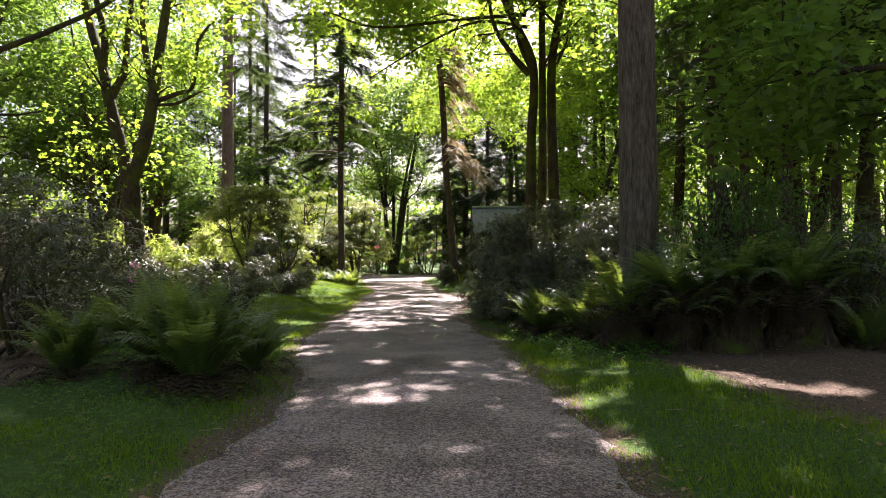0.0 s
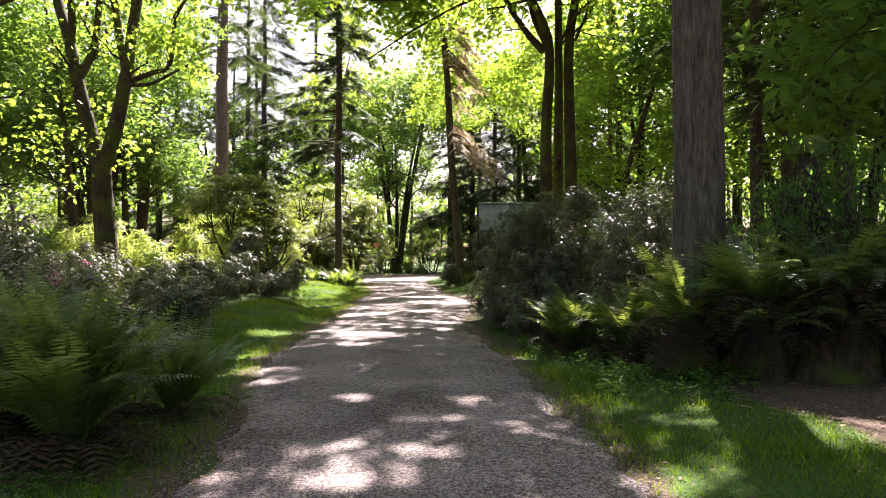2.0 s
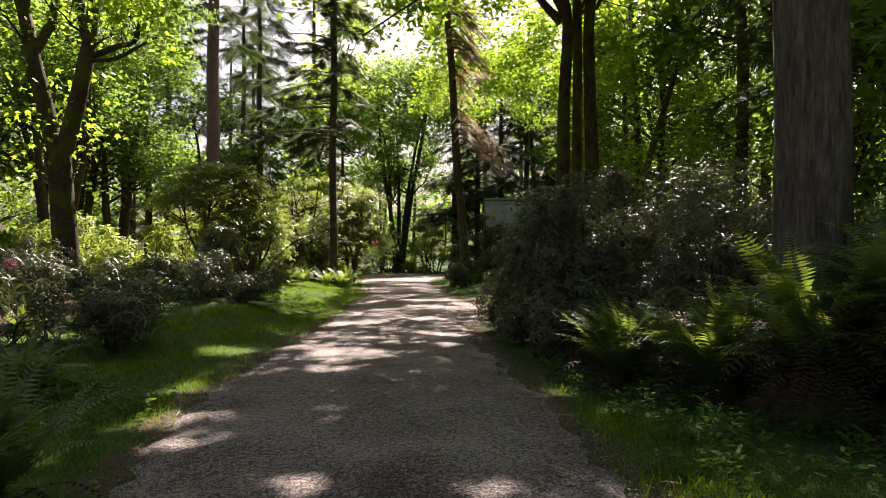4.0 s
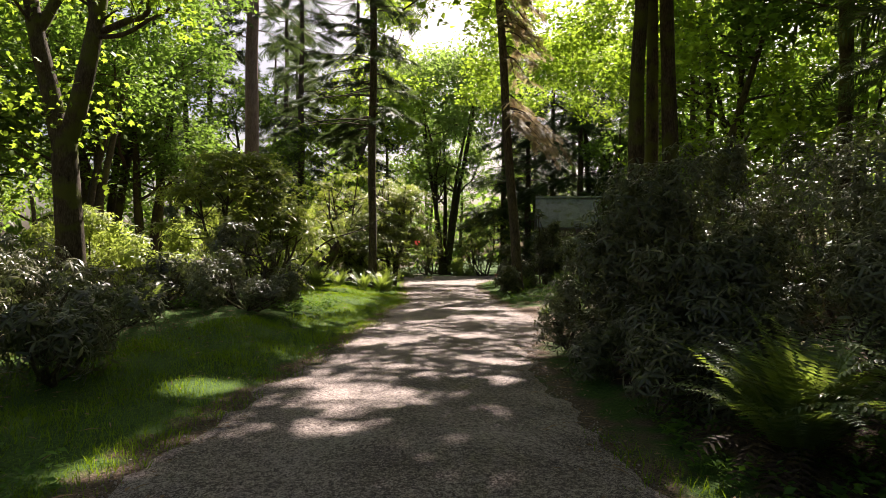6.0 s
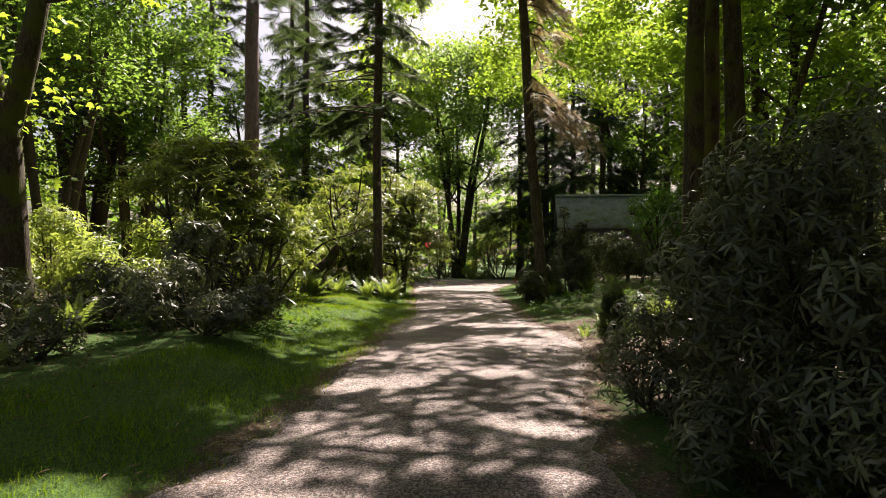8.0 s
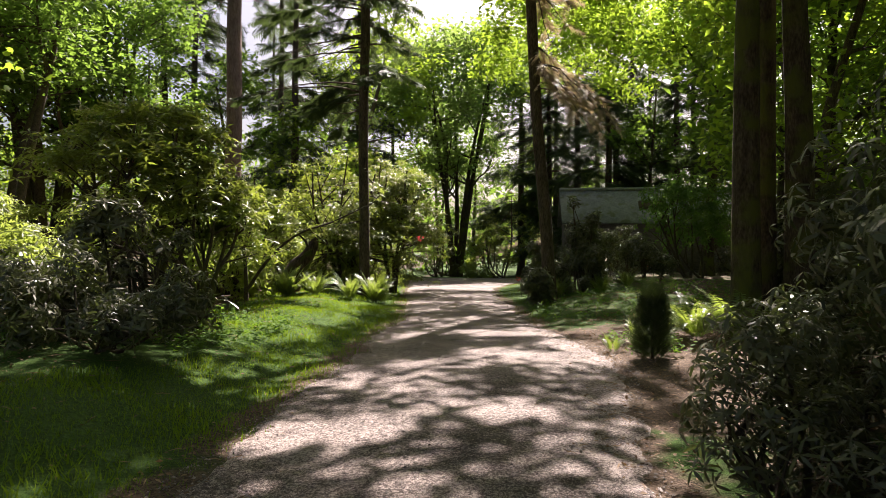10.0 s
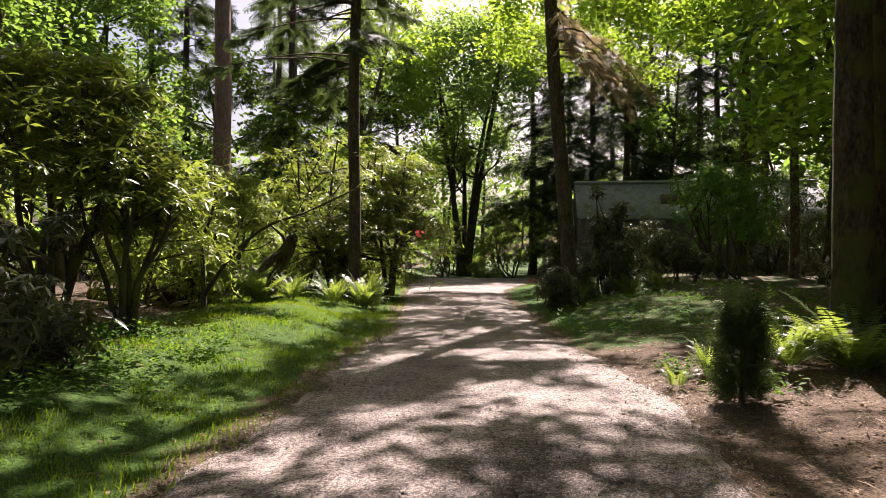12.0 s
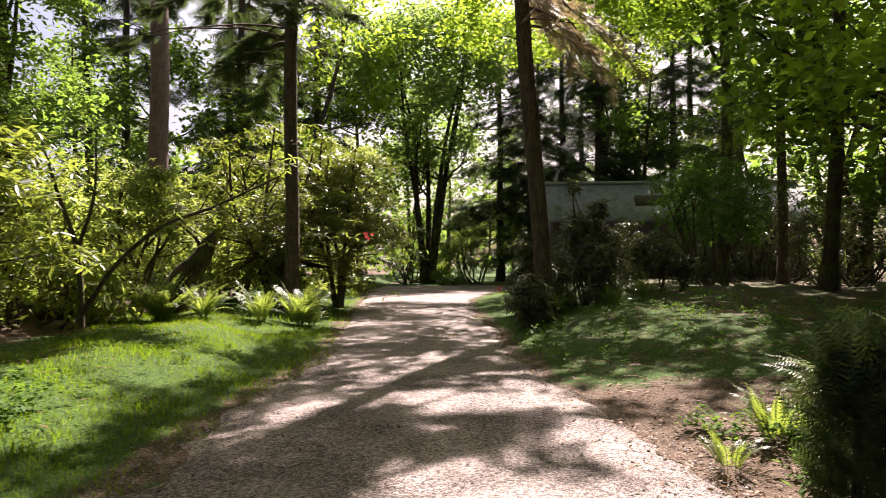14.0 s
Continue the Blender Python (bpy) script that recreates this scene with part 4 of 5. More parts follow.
# ---- shrubs ----
SMALL = small_whorl()
RH = "rhododendrons along the path"
G, D = M_RHODO, M_AZALEA
for x, y, rx, ry, h, n, lab, mat in [
        (1.95, 15.0, 1.1, 1.1, 1.7, 620, "dark glossy rhododendron overhanging the path edge", G), (2.15, 17.0, 1.4, 1.3, 2.5, 900, "dense dark rhododendron with shining leaves", G),
        (2.55, 18.9, 1.45, 1.3, 3.1, 1000, "tall dark rhododendron with shining leaves", G), (4.4, 16.2, 1.6, 1.6, 2.9, 800, "tall dark rhododendron with shining leaves", G),
        (5.4, 19.6, 1.9, 1.7, 3.3, 800, "tall dark rhododendron with shining leaves", G), (4.5, 13.6, 1.2, 1.0, 2.2, 500, "dark rhododendron beside a great fir", G),
        (7.6, 12.5, 1.7, 1.5, 2.3, 600, "dark evergreen shrub in deep shade", G), (8.4, 16, 2.0, 1.8, 2.8, 600, "dark evergreen shrub in deep shade", G),
        (3.3, 13.6, 1.0, 0.8, 1.9, 420, "dark rhododendron behind ferns", G), (6.6, 10.9, 1.2, 0.9, 2.0, 420, "dark evergreen shrub behind ferns", G),
        (-5.0, 15.2, 1.1, 0.8, 0.9, 320, "low rhododendron at the lawn edge", G), (-9.8, 21.5, 1.6, 1.2, 1.4, 400, "low rhododendron below a maple", G), (-7.4, 22.6, 1.2, 0.9, 0.9, 300, "low rhododendron below a maple", G),
        (-11.2, 15.5, 2.0, 1.8, 3.0, 600, "large shaded rhododendron with dull green leaves", G), (-12.6, 20, 2.0, 1.8, 2.6, 500, "large shaded rhododendron with dull green leaves", G),
        (-18.5, 29, 2.2, 2.0, 3.2, 500, "tall shaded shrub at the wood edge", G), (-11, 36, 2.2, 2.0, 3.4, 700, "sunlit light green shrub behind a sapling", D), (-12.6, 42, 2.6, 2.2, 4.2, 700, "tall light green shrub in the clearing", D),
        (-7.7, 15.6, 1.1, 0.8, 0.8, 260, "low dark ground-covering rhododendron", G), (-8.9, 17.0, 1.1, 0.8, 0.9, 260, "low dark ground-covering rhododendron", G), (-6.7, 19.5, 1.0, 0.8, 0.8, 260, "low dark ground-covering rhododendron", G),
        (-8.3, 20.4, 1.2, 0.9, 0.9, 260, "low dark ground-covering rhododendron", G), (-6.1, 22.3, 1.0, 0.8, 0.8, 240, "low dark ground-covering rhododendron", G), (-10.9, 17.8, 1.3, 1.0, 1.1, 260, "low dark ground-covering rhododendron", G), (-11.6, 23, 1.3, 1.0, 1.1, 260, "low dark ground-covering rhododendron", G),
        (-5.4, 23.4, 0.9, 0.7, 0.8, 220, "low dark ground-covering rhododendron", G),
        (1.35, 16.3, 0.7, 0.8, 0.9, 220, "low shoots of rhododendron over the path edge", G), (1.15, 18.4, 0.7, 0.8, 1.0, 240, "low shoots of rhododendron over the path edge", G), (2.1, 20.0, 0.6, 0.6, 0.9, 220, "low shoots of rhododendron over the path edge", G), (1.6, 14.5, 0.6, 0.6, 0.7, 160, "low shoots of rhododendron over the path edge", G),
        (-6.3, 9.6, 1.9, 1.8, 2.7, 1200, "large shaded rhododendron with dull green leaves", G), (-7.5, 12.6, 1.8, 1.6, 2.2, 900, "large shaded rhododendron with dull green leaves", G),
        (-5.6, 13.3, 1.0, 0.9, 1.1, 420, "low rhododendron behind a fern", G), (-6.6, 17.2, 1.4, 0.9, 1.0, 480, "low spreading rhododendron at the lawn edge", G), (-8.6, 18.6, 1.5, 1.2, 1.3, 500, "low spreading rhododendron at the lawn edge", G),
        (-5.2, 21.6, 1.3, 0.9, 1.05, 650, "low dark glossy rhododendron at the lawn edge", G), (-5.8, 23.3, 0.8, 0.8, 2.3, 480, "dark upright rhododendron at the lawn edge", G),
        (-10, 27.5, 1.7, 1.5, 2.3, 700, "sunlit light green shrub below a maple", D), (-13.6, 29.5, 2.0, 1.6, 2.6, 700, "sunlit light green shrub below a maple", D), (-8.6, 31.5, 1.8, 1.6, 2.7, 700, "sunlit light green shrub in the clearing", D),
        (-16.5, 33, 2.2, 2, 2.8, 600, "sunlit light green shrub in the clearing", D),
        (-8.6, 41, 2.4, 2, 3.4, 700, "broad azalea in half shade", D), (-6.8, 47, 1.6, 1.5, 2.3, 500, "pale-leaved shrub beside the far path", D),
        (0.6, 37.2, 0.9, 0.9, 1.6, 500, "dark shrub round the foot of a leaning conifer", G), (1.8, 38.3, 1.0, 1.0, 3.4, 700, "dark shrub round the foot of a leaning conifer", G),
        (-1.5, 64.5, 2.9, 1.9, 5.6, 900, "broad dull green shrub beyond the bend of the path", M_MIDLEAF), (-6.2, 66, 2.2, 1.6, 4.6, 400, "dark shrub behind the bend of the path", G), (-9.3, 58, 2.4, 1.8, 5.0, 500, "dark shrub behind the bend of the path", G), (2.6, 65.5, 2.2, 1.6, 4.2, 400, "dark shrub behind the bend of the path", G), (0.25, 34.6, 0.55, 0.5, 0.95, 260, "small dark shrub against a leaning conifer", G), (-3.2, 62, 1.3, 0.8, 1.0, 300, "low pale shrub at the bend of the path", D),
        (7.2, 44, 2.9, 2.2, 4.4, 1500, "tall green rhododendron with bare lower stems", M_VINE), (11.6, 44, 2.4, 2.2, 4.0, 800, "tall rhododendron in the shade of the wood", G), (4.2, 47, 1.9, 1.5, 2.2, 700, "dark shrub before a shed", G), (3.6, 55, 2.2, 1.6, 3.4, 700, "tall dark shrub before a shed", G), (11.2, 52, 2.2, 1.8, 4.2, 800, "tall dark shrub before a shed", G),
        (13.5, 54, 2.6, 1.8, 4.6, 800, "tall dark shrub before a shed", G), (5.4, 53.6, 1.6, 1.3, 2.6, 600, "tall dark shrub before a shed", G), (16.5, 50, 2.6, 2, 5.0, 700, "tall dark shrub before a shed", G),
        (5.4, 27.5, 1.5, 1.3, 2.2, 600, "rhododendron at the foot of a maple", G), (8.8, 33, 2.2, 1.8, 3.0, 700, "dark shrub at the wood edge", G), (4.4, 40.2, 1.3, 1.1, 1.6, 400, "dark shrub on the mossy bank", G)]:
    shrub(at(x, y), rx, ry, h, int(n * (3.0 if 0 < x < 6 and y < 22 else 1.3 if y < 42 else 1.0)), mat, lab, leaf=(0.115 if 0 < x < 6 and y < 22 else 0.14 if y < 24 else 0.18) if mat is G else 0.19, group=RH, lumps=int(9 + 4 * rx * h ** 0.5), low=0.3 if "bare" in lab else 0.0, template=None if y < 22 else SMALL)


def tiered_shrub(at, r, height, pads, per, mat, label, leaf=0.17, low=0.3, pad_r=0.55, stems=6, template=None, name="rhododendron", flat=1.0):
    """An old rhododendron or azalea: crooked bare stems that carry flat pads of leaves in tiers, with air between."""
    root = thing(name, label, "shrub", at, RH)
    tubes, pos = [], []
    feet = []
    for k in range(stems):
        a = 2 * math.pi * k / stems + rng.uniform(-0.4, 0.4)
        q = curve_points([(0.1 * math.cos(a), 0.1 * math.sin(a), -0.08), (r * 0.18 * math.cos(a) + rng.normal(0, 0.08), r * 0.18 * math.sin(a) + rng.normal(0, 0.08), height * 0.25),
                          (r * 0.42 * math.cos(a + 0.3), r * 0.42 * math.sin(a + 0.3), height * 0.5), (r * 0.5 * math.cos(a + 0.5), r * 0.5 * math.sin(a + 0.5), height * rng.uniform(0.7, 0.92))], 14)
        feet.append(q)
        part("stem", tube(q, (0.02 + 0.011 * height) * np.linspace(1, 0.3, 14), 7, 0.05), M_TWIG, root, smooth=True)
    for k in range(pads):
        a, rr = rng.uniform(0, 2 * math.pi), math.sqrt(rng.uniform(0.0, 1))
        top = math.sqrt(max(0.04, 1 - 0.92 * rr * rr))
        z = height * (low + (1 - low) * top * (1 - 0.62 * rng.uniform(0, 1) ** 1.6)) if low > 0.1 else height * top * rng.uniform(0.08, 1)
        c = np.array([r * rr * math.cos(a), r * rr * math.sin(a), z])
        q = min(feet, key=lambda f: np.linalg.norm(f[9] - c))
        j = int(np.clip(np.searchsorted(q[:, 2], z * 0.72), 4, 12))
        tubes.append(tube(curve_points([q[j], q[j] * 0.45 + c * 0.55 + rng.normal(0, 0.09, 3), c + [0, 0, -0.05]], 7), (0.012 + 0.003 * height) * np.linspace(1, 0.3, 7), 4))
        w = rng.normal(0, 1, (per, 3)) * np.array([0.5, 0.5, 0.13 * flat]) * pad_r * rng.uniform(0.7, 1.25)
        w[:, 2] -= 0.35 * (w[:, 0] * math.cos(a) + w[:, 1] * math.sin(a)) * rr
        pos.append(c + w)
    pos = np.concatenate(pos)
    pos[:, 2] = np.maximum(pos[:, 2], 0.12)
    n = len(pos)
    up = rng.normal(0, 0.35, (n, 3)) + np.array([0, 0, 1.0]) + pos * [0.12, 0.12, 0]
    part("foliage", scattered(template or SMALL, pos, up, rng.normal(0, 1, (n, 3)), leaf * rng.uniform(0.7, 1.25, n)), mat, root)
    tagged(part("twig_mass", joined(tubes), M_TWIG, root, smooth=True), kind="stuff")
    return root


tiered_shrub(at(-7.0, 39.8), 2.8, 5.6, 88, 42, M_MIDLEAF, "broad layered azalea with yellow-green leaves", leaf=0.17, low=0.08, pad_r=0.75)
tiered_shrub(at(-5.25, 40.6), 1.9, 5.3, 76, 42, M_MIDLEAF, "rounded azalea with yellow-green leaves", leaf=0.17, low=0.14, pad_r=0.7)
tiered_shrub(at(-8.9, 35.6), 1.6, 3.4, 34, 34, D, "open azalea with sunlit leaf tips", low=0.3, pad_r=0.6)
tiered_shrub(at(-7.5, 26.5), 1.9, 4.0, 56, 40, M_MIDLEAF, "tall open rhododendron with bare crooked stems", leaf=0.16, low=0.3, pad_r=0.62)
tiered_shrub(at(-6.25, 26.4), 1.25, 2.9, 30, 34, M_MIDLEAF, "open rhododendron with thin bare stems", leaf=0.15, low=0.26, pad_r=0.5)
tiered_shrub(at(4.75, 11.35), 1.0, 2.75, 50, 64, M_VINE, "fine-leaved green huckleberry bush growing over a stump", leaf=0.065, low=0.25, pad_r=0.5, name="huckleberry_bush", template=LEAF)
tiered_shrub(at(5.7, 11.2), 1.2, 2.6, 46, 64, M_VINE, "fine-leaved green huckleberry bush growing over a stump", leaf=0.065, low=0.2, pad_r=0.55, name="huckleberry_bush", template=LEAF)
under = [shrub((-14, 44, 0), 2.4, 2.2, 2.6, 420, M_WOOD, "leafy undergrowth in the wood", 0.34, "undergrowth of the wood", 16, LEAF, name="undergrowth"),
         shrub((12, 36, 0), 2.2, 2.4, 2.0, 380, M_WOOD, "leafy undergrowth in the wood", 0.34, "undergrowth of the wood", 14, LEAF, name="undergrowth")]
for k in range(60):
    x, y = rng.uniform(-34, 34), rng.uniform(4, 86)
    if abs(x + 2) < 11 and y < 66 or 2 < x < 20 and 55 < y < 70 or x > 0 and x < 9:
        continue
    s = rng.uniform(0.8, 1.3)
    copy_thing(under[k % 2], pose(x, y, gz(x, y), 0, 0, rng.uniform(0, 360)) @ Matrix.Diagonal((s, s, s, 1)))

# ---- ferns beside the path ----
for x, y, ln, n, lab in [(-2.75, 7.6, 1.35, 95, "large dark green sword fern at the path edge"), (-3.45, 8.2, 1.4, 80, "large dark green sword fern"), (-2.5, 8.9, 0.95, 60, "sword fern at the path edge"), (-4.5, 8.2, 1.15, 60, "shaded grey-green sword fern"),
                         (-6.3, 18.4, 0.75, 26, "low fern among rhododendrons"), (-7.3, 21.4, 0.75, 26, "low fern among rhododendrons"), (-6.9, 16.2, 0.7, 26, "low fern among rhododendrons"), (-8.5, 22.2, 0.75, 26, "low fern among rhododendrons"), (-5.2, 10.8, 0.9, 30, "shaded grey-green sword fern"), (-4.2, 12.0, 0.8, 30, "sword fern in half shade"),
                         (1.95, 13.2, 1.2, 60, "sword fern with a pale sky sheen under rhododendrons"), (2.7, 12.3, 1.35, 60, "sword fern at the foot of a great fir"), (3.9, 11.6, 1.2, 36, "sword fern at the foot of a great fir"), (6.4, 10.2, 1.1, 36, "sword fern in deep shade"),
                         (2.9, 12.6, 0.9, 24, "yellow-green upright fern by a fir"), (-4.75, 34.7, 1.15, 46, "sunlit yellow-green sword fern"), (-4.55, 34.9, 0.55, 26, "small sunlit fern beside the path"), (-6.0, 32.6, 0.85, 36, "sunlit yellow-green sword fern"), (-6.7, 32.3, 1.05, 40, "sunlit yellow-green sword fern"), (-7.9, 32.0, 1.1, 40, "sunlit yellow-green sword fern"), (-5.3, 33.8, 0.9, 36, "sunlit yellow-green sword fern"), (-9.2, 32.2, 1.1, 36, "sunlit yellow-green sword fern"), (-7.6, 35.3, 0.9, 30, "sunlit yellow-green sword fern"),
                         (2.4, 25.6, 0.9, 46, "pale sunlit fern with bent fronds"), (3.1, 25.6, 1.15, 44, "pale sunlit fern with bent fronds"), (-8.9, 23.8, 0.9, 34, "sunlit fern below a maple"), (-10.3, 23.9, 0.9, 30, "sunlit fern below a maple"),
                         (1.5, 25.5, 0.5, 22, "small yellow-green fern beside a yew"), (1.0, 25.0, 0.35, 16, "small yellow-green fern beside a yew"), (0.9, 36.2, 0.7, 28, "dark fern at the foot of a conifer"), (2.4, 37.2, 0.8, 28, "fern on the mossy bank"), (3.4, 38.2, 0.8, 28, "fern on the mossy bank"), (2.3, 20.9, 0.8, 24, "dark fern below rhododendrons"), (1.5, 16.0, 0.6, 22, "dark fern below rhododendrons")]:
    fern(at(x, y), ln, n, lab, tilt=-9 if x < 0 and y < 9 else 20 if "bent" in lab else 0, skirt=n // 2 if y < 14 else 0)
# ferns over a black hollow, lifted on added stumps that withered fronds cover
for x, y, h, ln, n in [(3.05, 11.15, 0.5, 1.25, 46), (3.75, 10.75, 0.75, 1.35, 52), (4.55, 10.55, 0.9, 1.3, 48), (5.45, 10.3, 0.8, 1.4, 50)]:
    fern(at(x - 0.06, y - 0.26, 0.68 * h), 0.75 * ln, 16, "grey-green fern whose withered fronds darken an added stump", tilt=26, skirt=56)
    fern(at(x, y, h + 0.03), ln, n, "grey-green sword fern raised on an added stump", tilt=16, skirt=60)


# ---- smaller things ----
def topiary():
    root = thing("yew_bush", "small dark upright yew bush beside the path", "shrub", at(1.44, 24.25))
    n = 1900
    z = rng.uniform(0, 1, n)
    a = rng.uniform(0, 2 * math.pi, n)
    r = 0.19 * (0.85 + 0.6 * z - 1.3 * z ** 3) * rng.uniform(0.05, 1.25, n) ** 0.7 * (1 + 0.22 * np.sin(4 * a + 3 * np.sin(7 * z)) * np.sin(11 * z))
    pos = np.stack([r * np.cos(a), r * np.sin(a), 0.03 + 0.86 * z], -1)
    out = np.stack([np.cos(a), np.sin(a), 0.9 + 0 * a], -1) + rng.normal(0, 0.3, (n, 3))
    k = n // 9
    pos[:k] = np.stack([rng.normal(0, 0.12, k), rng.normal(0, 0.12, k), rng.uniform(0.5, 1.0, k)], -1)
    out[:k] = rng.normal(0, 0.35, (k, 3)) + [0, 0, 1]
    part("foliage", scattered(spray(5), pos, out, rng.normal(0, 1, (n, 3)), np.where(np.arange(n) < n // 9, 0.2, rng.uniform(0.08, 0.19, n))), M_YEW, root)
    part("stem", tube([(0, 0, -0.05), (0.01, 0, 0.4), (0, 0.01, 0.9)], [0.03, 0.025, 0.01], 6), M_TWIG, root)


topiary()


def stump(x, y, height, radius, label, cap=True):
    root = thing("stump", label, "tree stump", at(x, y))
    zs = np.linspace(-0.1, height, 14)
    pts = np.stack([0.05 * np.sin(zs * 2), 0.05 * np.cos(zs * 1.7), zs], -1)
    part("body", tube(pts, radius * np.append(np.linspace(1.1, 0.9, 12), [0.6, 0.02]), 18, 0.1, 0.4), M_STUMP, root, smooth=True)
    if cap:
        rings = [(radius * 1.02, height - 0.12), (radius * 1.04, height), (radius * 0.8, height + 0.09), (radius * 0.4, height + 0.13), (0.01, height + 0.14)]
        part("moss_cap", tube([(0, 0, z) for _, z in rings], [r for r, _ in rings], 18, 0.05), M_MOSS, root, "cushion of yellow-green moss", smooth=True)


stump(4.85, 11.7, 2.8, 0.2, "tall decaying stump with a mossy top")
# added low stumps: they carry ferns and fill the dark hollow below
for x, y, h, r in [(3.05, 11.15, 0.5, 0.3), (3.75, 10.75, 0.75, 0.3), (4.55, 10.55, 0.9, 0.34), (5.45, 10.3, 0.8, 0.36)]:
    stump(x, y, h, r, "low stump added in the black shade under ferns", False)


def sapling():
    root = thing("sapling", "small crooked forked rhododendron trunk with sparse leaves", "tree", at(-7.2, 30.7))
    tips = []
    for ctrl, r in [([(0, 0, -0.1), (-0.02, 0, 0.7), (-0.1, 0, 1.4), (-0.5, 0.1, 2.3), (-0.7, 0, 3.1)], 0.06), ([(0.02, 0, 0.3), (0.6, 0, 1.1), (1.3, 0.1, 1.7), (2.2, 0, 2.0), (3.2, 0.2, 2.5)], 0.045), ([(-0.08, 0, 1.3), (0.2, 0, 2.2), (0.1, 0.2, 3.3)], 0.035)]:
        pts = curve_points(ctrl, 16)
        rad = r * np.linspace(1, 0.3, 16)
        tubes = []
        branch_out(pts, rad, 6, 0.9, 1, tips, tubes, 0.8, 0.3, 0.45, 4)
        limb(pts, rad, 7, tubes, M_TWIG, root)
    tips = np.array(tips)
    part("foliage", scattered(whorl(6), tips, unit(rng.normal(0, 0.5, tips.shape) + [0, 0, 1]), rng.normal(0, 1, tips.shape), 0.17 * rng.uniform(0.7, 1.2, len(tips))), M_AZALEA, root)


sapling()


def fallen_log(x, y, label, ctrl, r):
    root = thing("fallen_log", label, "log", at(x, y))
    pts = curve_points(ctrl, 14)
    part("bark", tube(pts, r * np.append(np.linspace(1.2, 0.55, 12), [0.3, 0.02]), 12, 0.08, 0.3), M_STUMP, root, smooth=True)
    for a, b, c in [(5, 0.5, 0.5), (9, -0.4, 0.6)]:
        part("snag", tube([pts[a], pts[a] + np.array([0.2 * b, -0.2, c * 0.5]), pts[a] + np.array([b, -0.3, c])], [0.05, 0.035, 0.012], 6), M_STUMP, root)


fallen_log(-7.2, 33.6, "dark mossy leaning trunk among sunlit ferns", [(0, 0, -0.05), (0.35, 0, 0.7), (0.7, 0.1, 1.2), (0.9, 0.2, 1.7)], 0.26)
fallen_log(-9.6, 32.6, "weathered fallen log on the litter", [(-1.4, 0, 0.12), (-0.4, 0.1, 0.16), (0.8, 0, 0.14), (1.7, -0.2, 0.22)], 0.13)


def shed():
    """A long low building far back on the right, seen by its roof."""
    x0, x1, y0, y1, eave, ridge = 2.6, 17.0, 58.0, 62.8, 3.85, 6.05
    root = thing("shed", "long low building with a weathered grey roof", "building", (0, 0, 0))
    ym = (y0 + y1) / 2
    def box(a, b):
        (ax, ay, az), (bx, by, bz) = a, b
        v = [(ax, ay, az), (bx, ay, az), (bx, by, az), (ax, by, az), (ax, ay, bz), (bx, ay, bz), (bx, by, bz), (ax, by, bz)]
        return v, [(0, 3, 2, 1), (4, 5, 6, 7), (0, 1, 5, 4), (1, 2, 6, 5), (2, 3, 7, 6), (3, 0, 4, 7)]
    for a, b in (((x0 + 0.3, y0 + 0.4, 0), (x1 - 0.3, y0 + 0.6, eave)), ((x0 + 0.3, y1 - 0.6, 0), (x1 - 0.3, y1 - 0.4, eave)), ((x0 + 0.3, y0 + 0.6, 0), (x0 + 0.5, y1 - 0.6, eave)), ((x1 - 0.5, y0 + 0.6, 0), (x1 - 0.3, y1 - 0.6, eave))):
        part("wall", box(a, b), M_WALL, root)
    for s in (-1, 1):
        ye = ym + s * (y1 - y0) / 2
        slab = part("roof", ([(x0, ye, eave - 0.1), (x1, ye, eave - 0.1), (x1, ym, ridge), (x0, ym, ridge), (x0, ye, eave - 0.22), (x1, ye, eave - 0.22), (x1, ym, ridge - 0.12), (x0, ym, ridge - 0.12)],
                    [(0, 1, 2, 3), (7, 6, 5, 4), (0, 4, 5, 1), (2, 6, 7, 3), (1, 5, 6, 2), (3, 7, 4, 0)]), M_ROOF, root, "grey weathered roofing with moss stains")
        for k in range(1, 18):
            xk = x0 + (x1 - x0) * k / 18
            dy, dz = (ym - ye), ridge - eave + 0.1
            part("seam", ([(xk - 0.02, ye, eave - 0.1), (xk + 0.02, ye, eave - 0.1), (xk + 0.02, ye + dy, eave - 0.1 + dz), (xk - 0.02, ye + dy, eave - 0.1 + dz),
                           (xk - 0.02, ye, eave - 0.08), (xk + 0.02, ye, eave - 0.08), (xk + 0.02, ye + dy, eave - 0.08 + dz), (xk - 0.02, ye + dy, eave - 0.08 + dz)],
                          [(0, 3, 2, 1), (4, 5, 6, 7), (0, 1, 5, 4), (1, 2, 6, 5), (2, 3, 7, 6), (3, 0, 4, 7)]), M_ROOF, slab)
    part("ridge_cap", tube([(x0, ym, ridge + 0.02), ((x0 + x1) / 2, ym, ridge + 0.03), (x1, ym, ridge + 0.02)], [0.12, 0.12, 0.12], 6), M_ROOF, root)
    # plain dark box in place of the small skylight
    part("roof_skylight", box((x0 + 5.0, y0 + 0.9, 4.6), (x0 + 6.5, y0 + 1.7, 5.2)), M_WALL, root, "dark low skylight box on the roof")


shed()


# ---- grass, clover, litter, pebbles ----
def on_land(x, y):
    return np.stack([x, y, land(x, y)], -1)


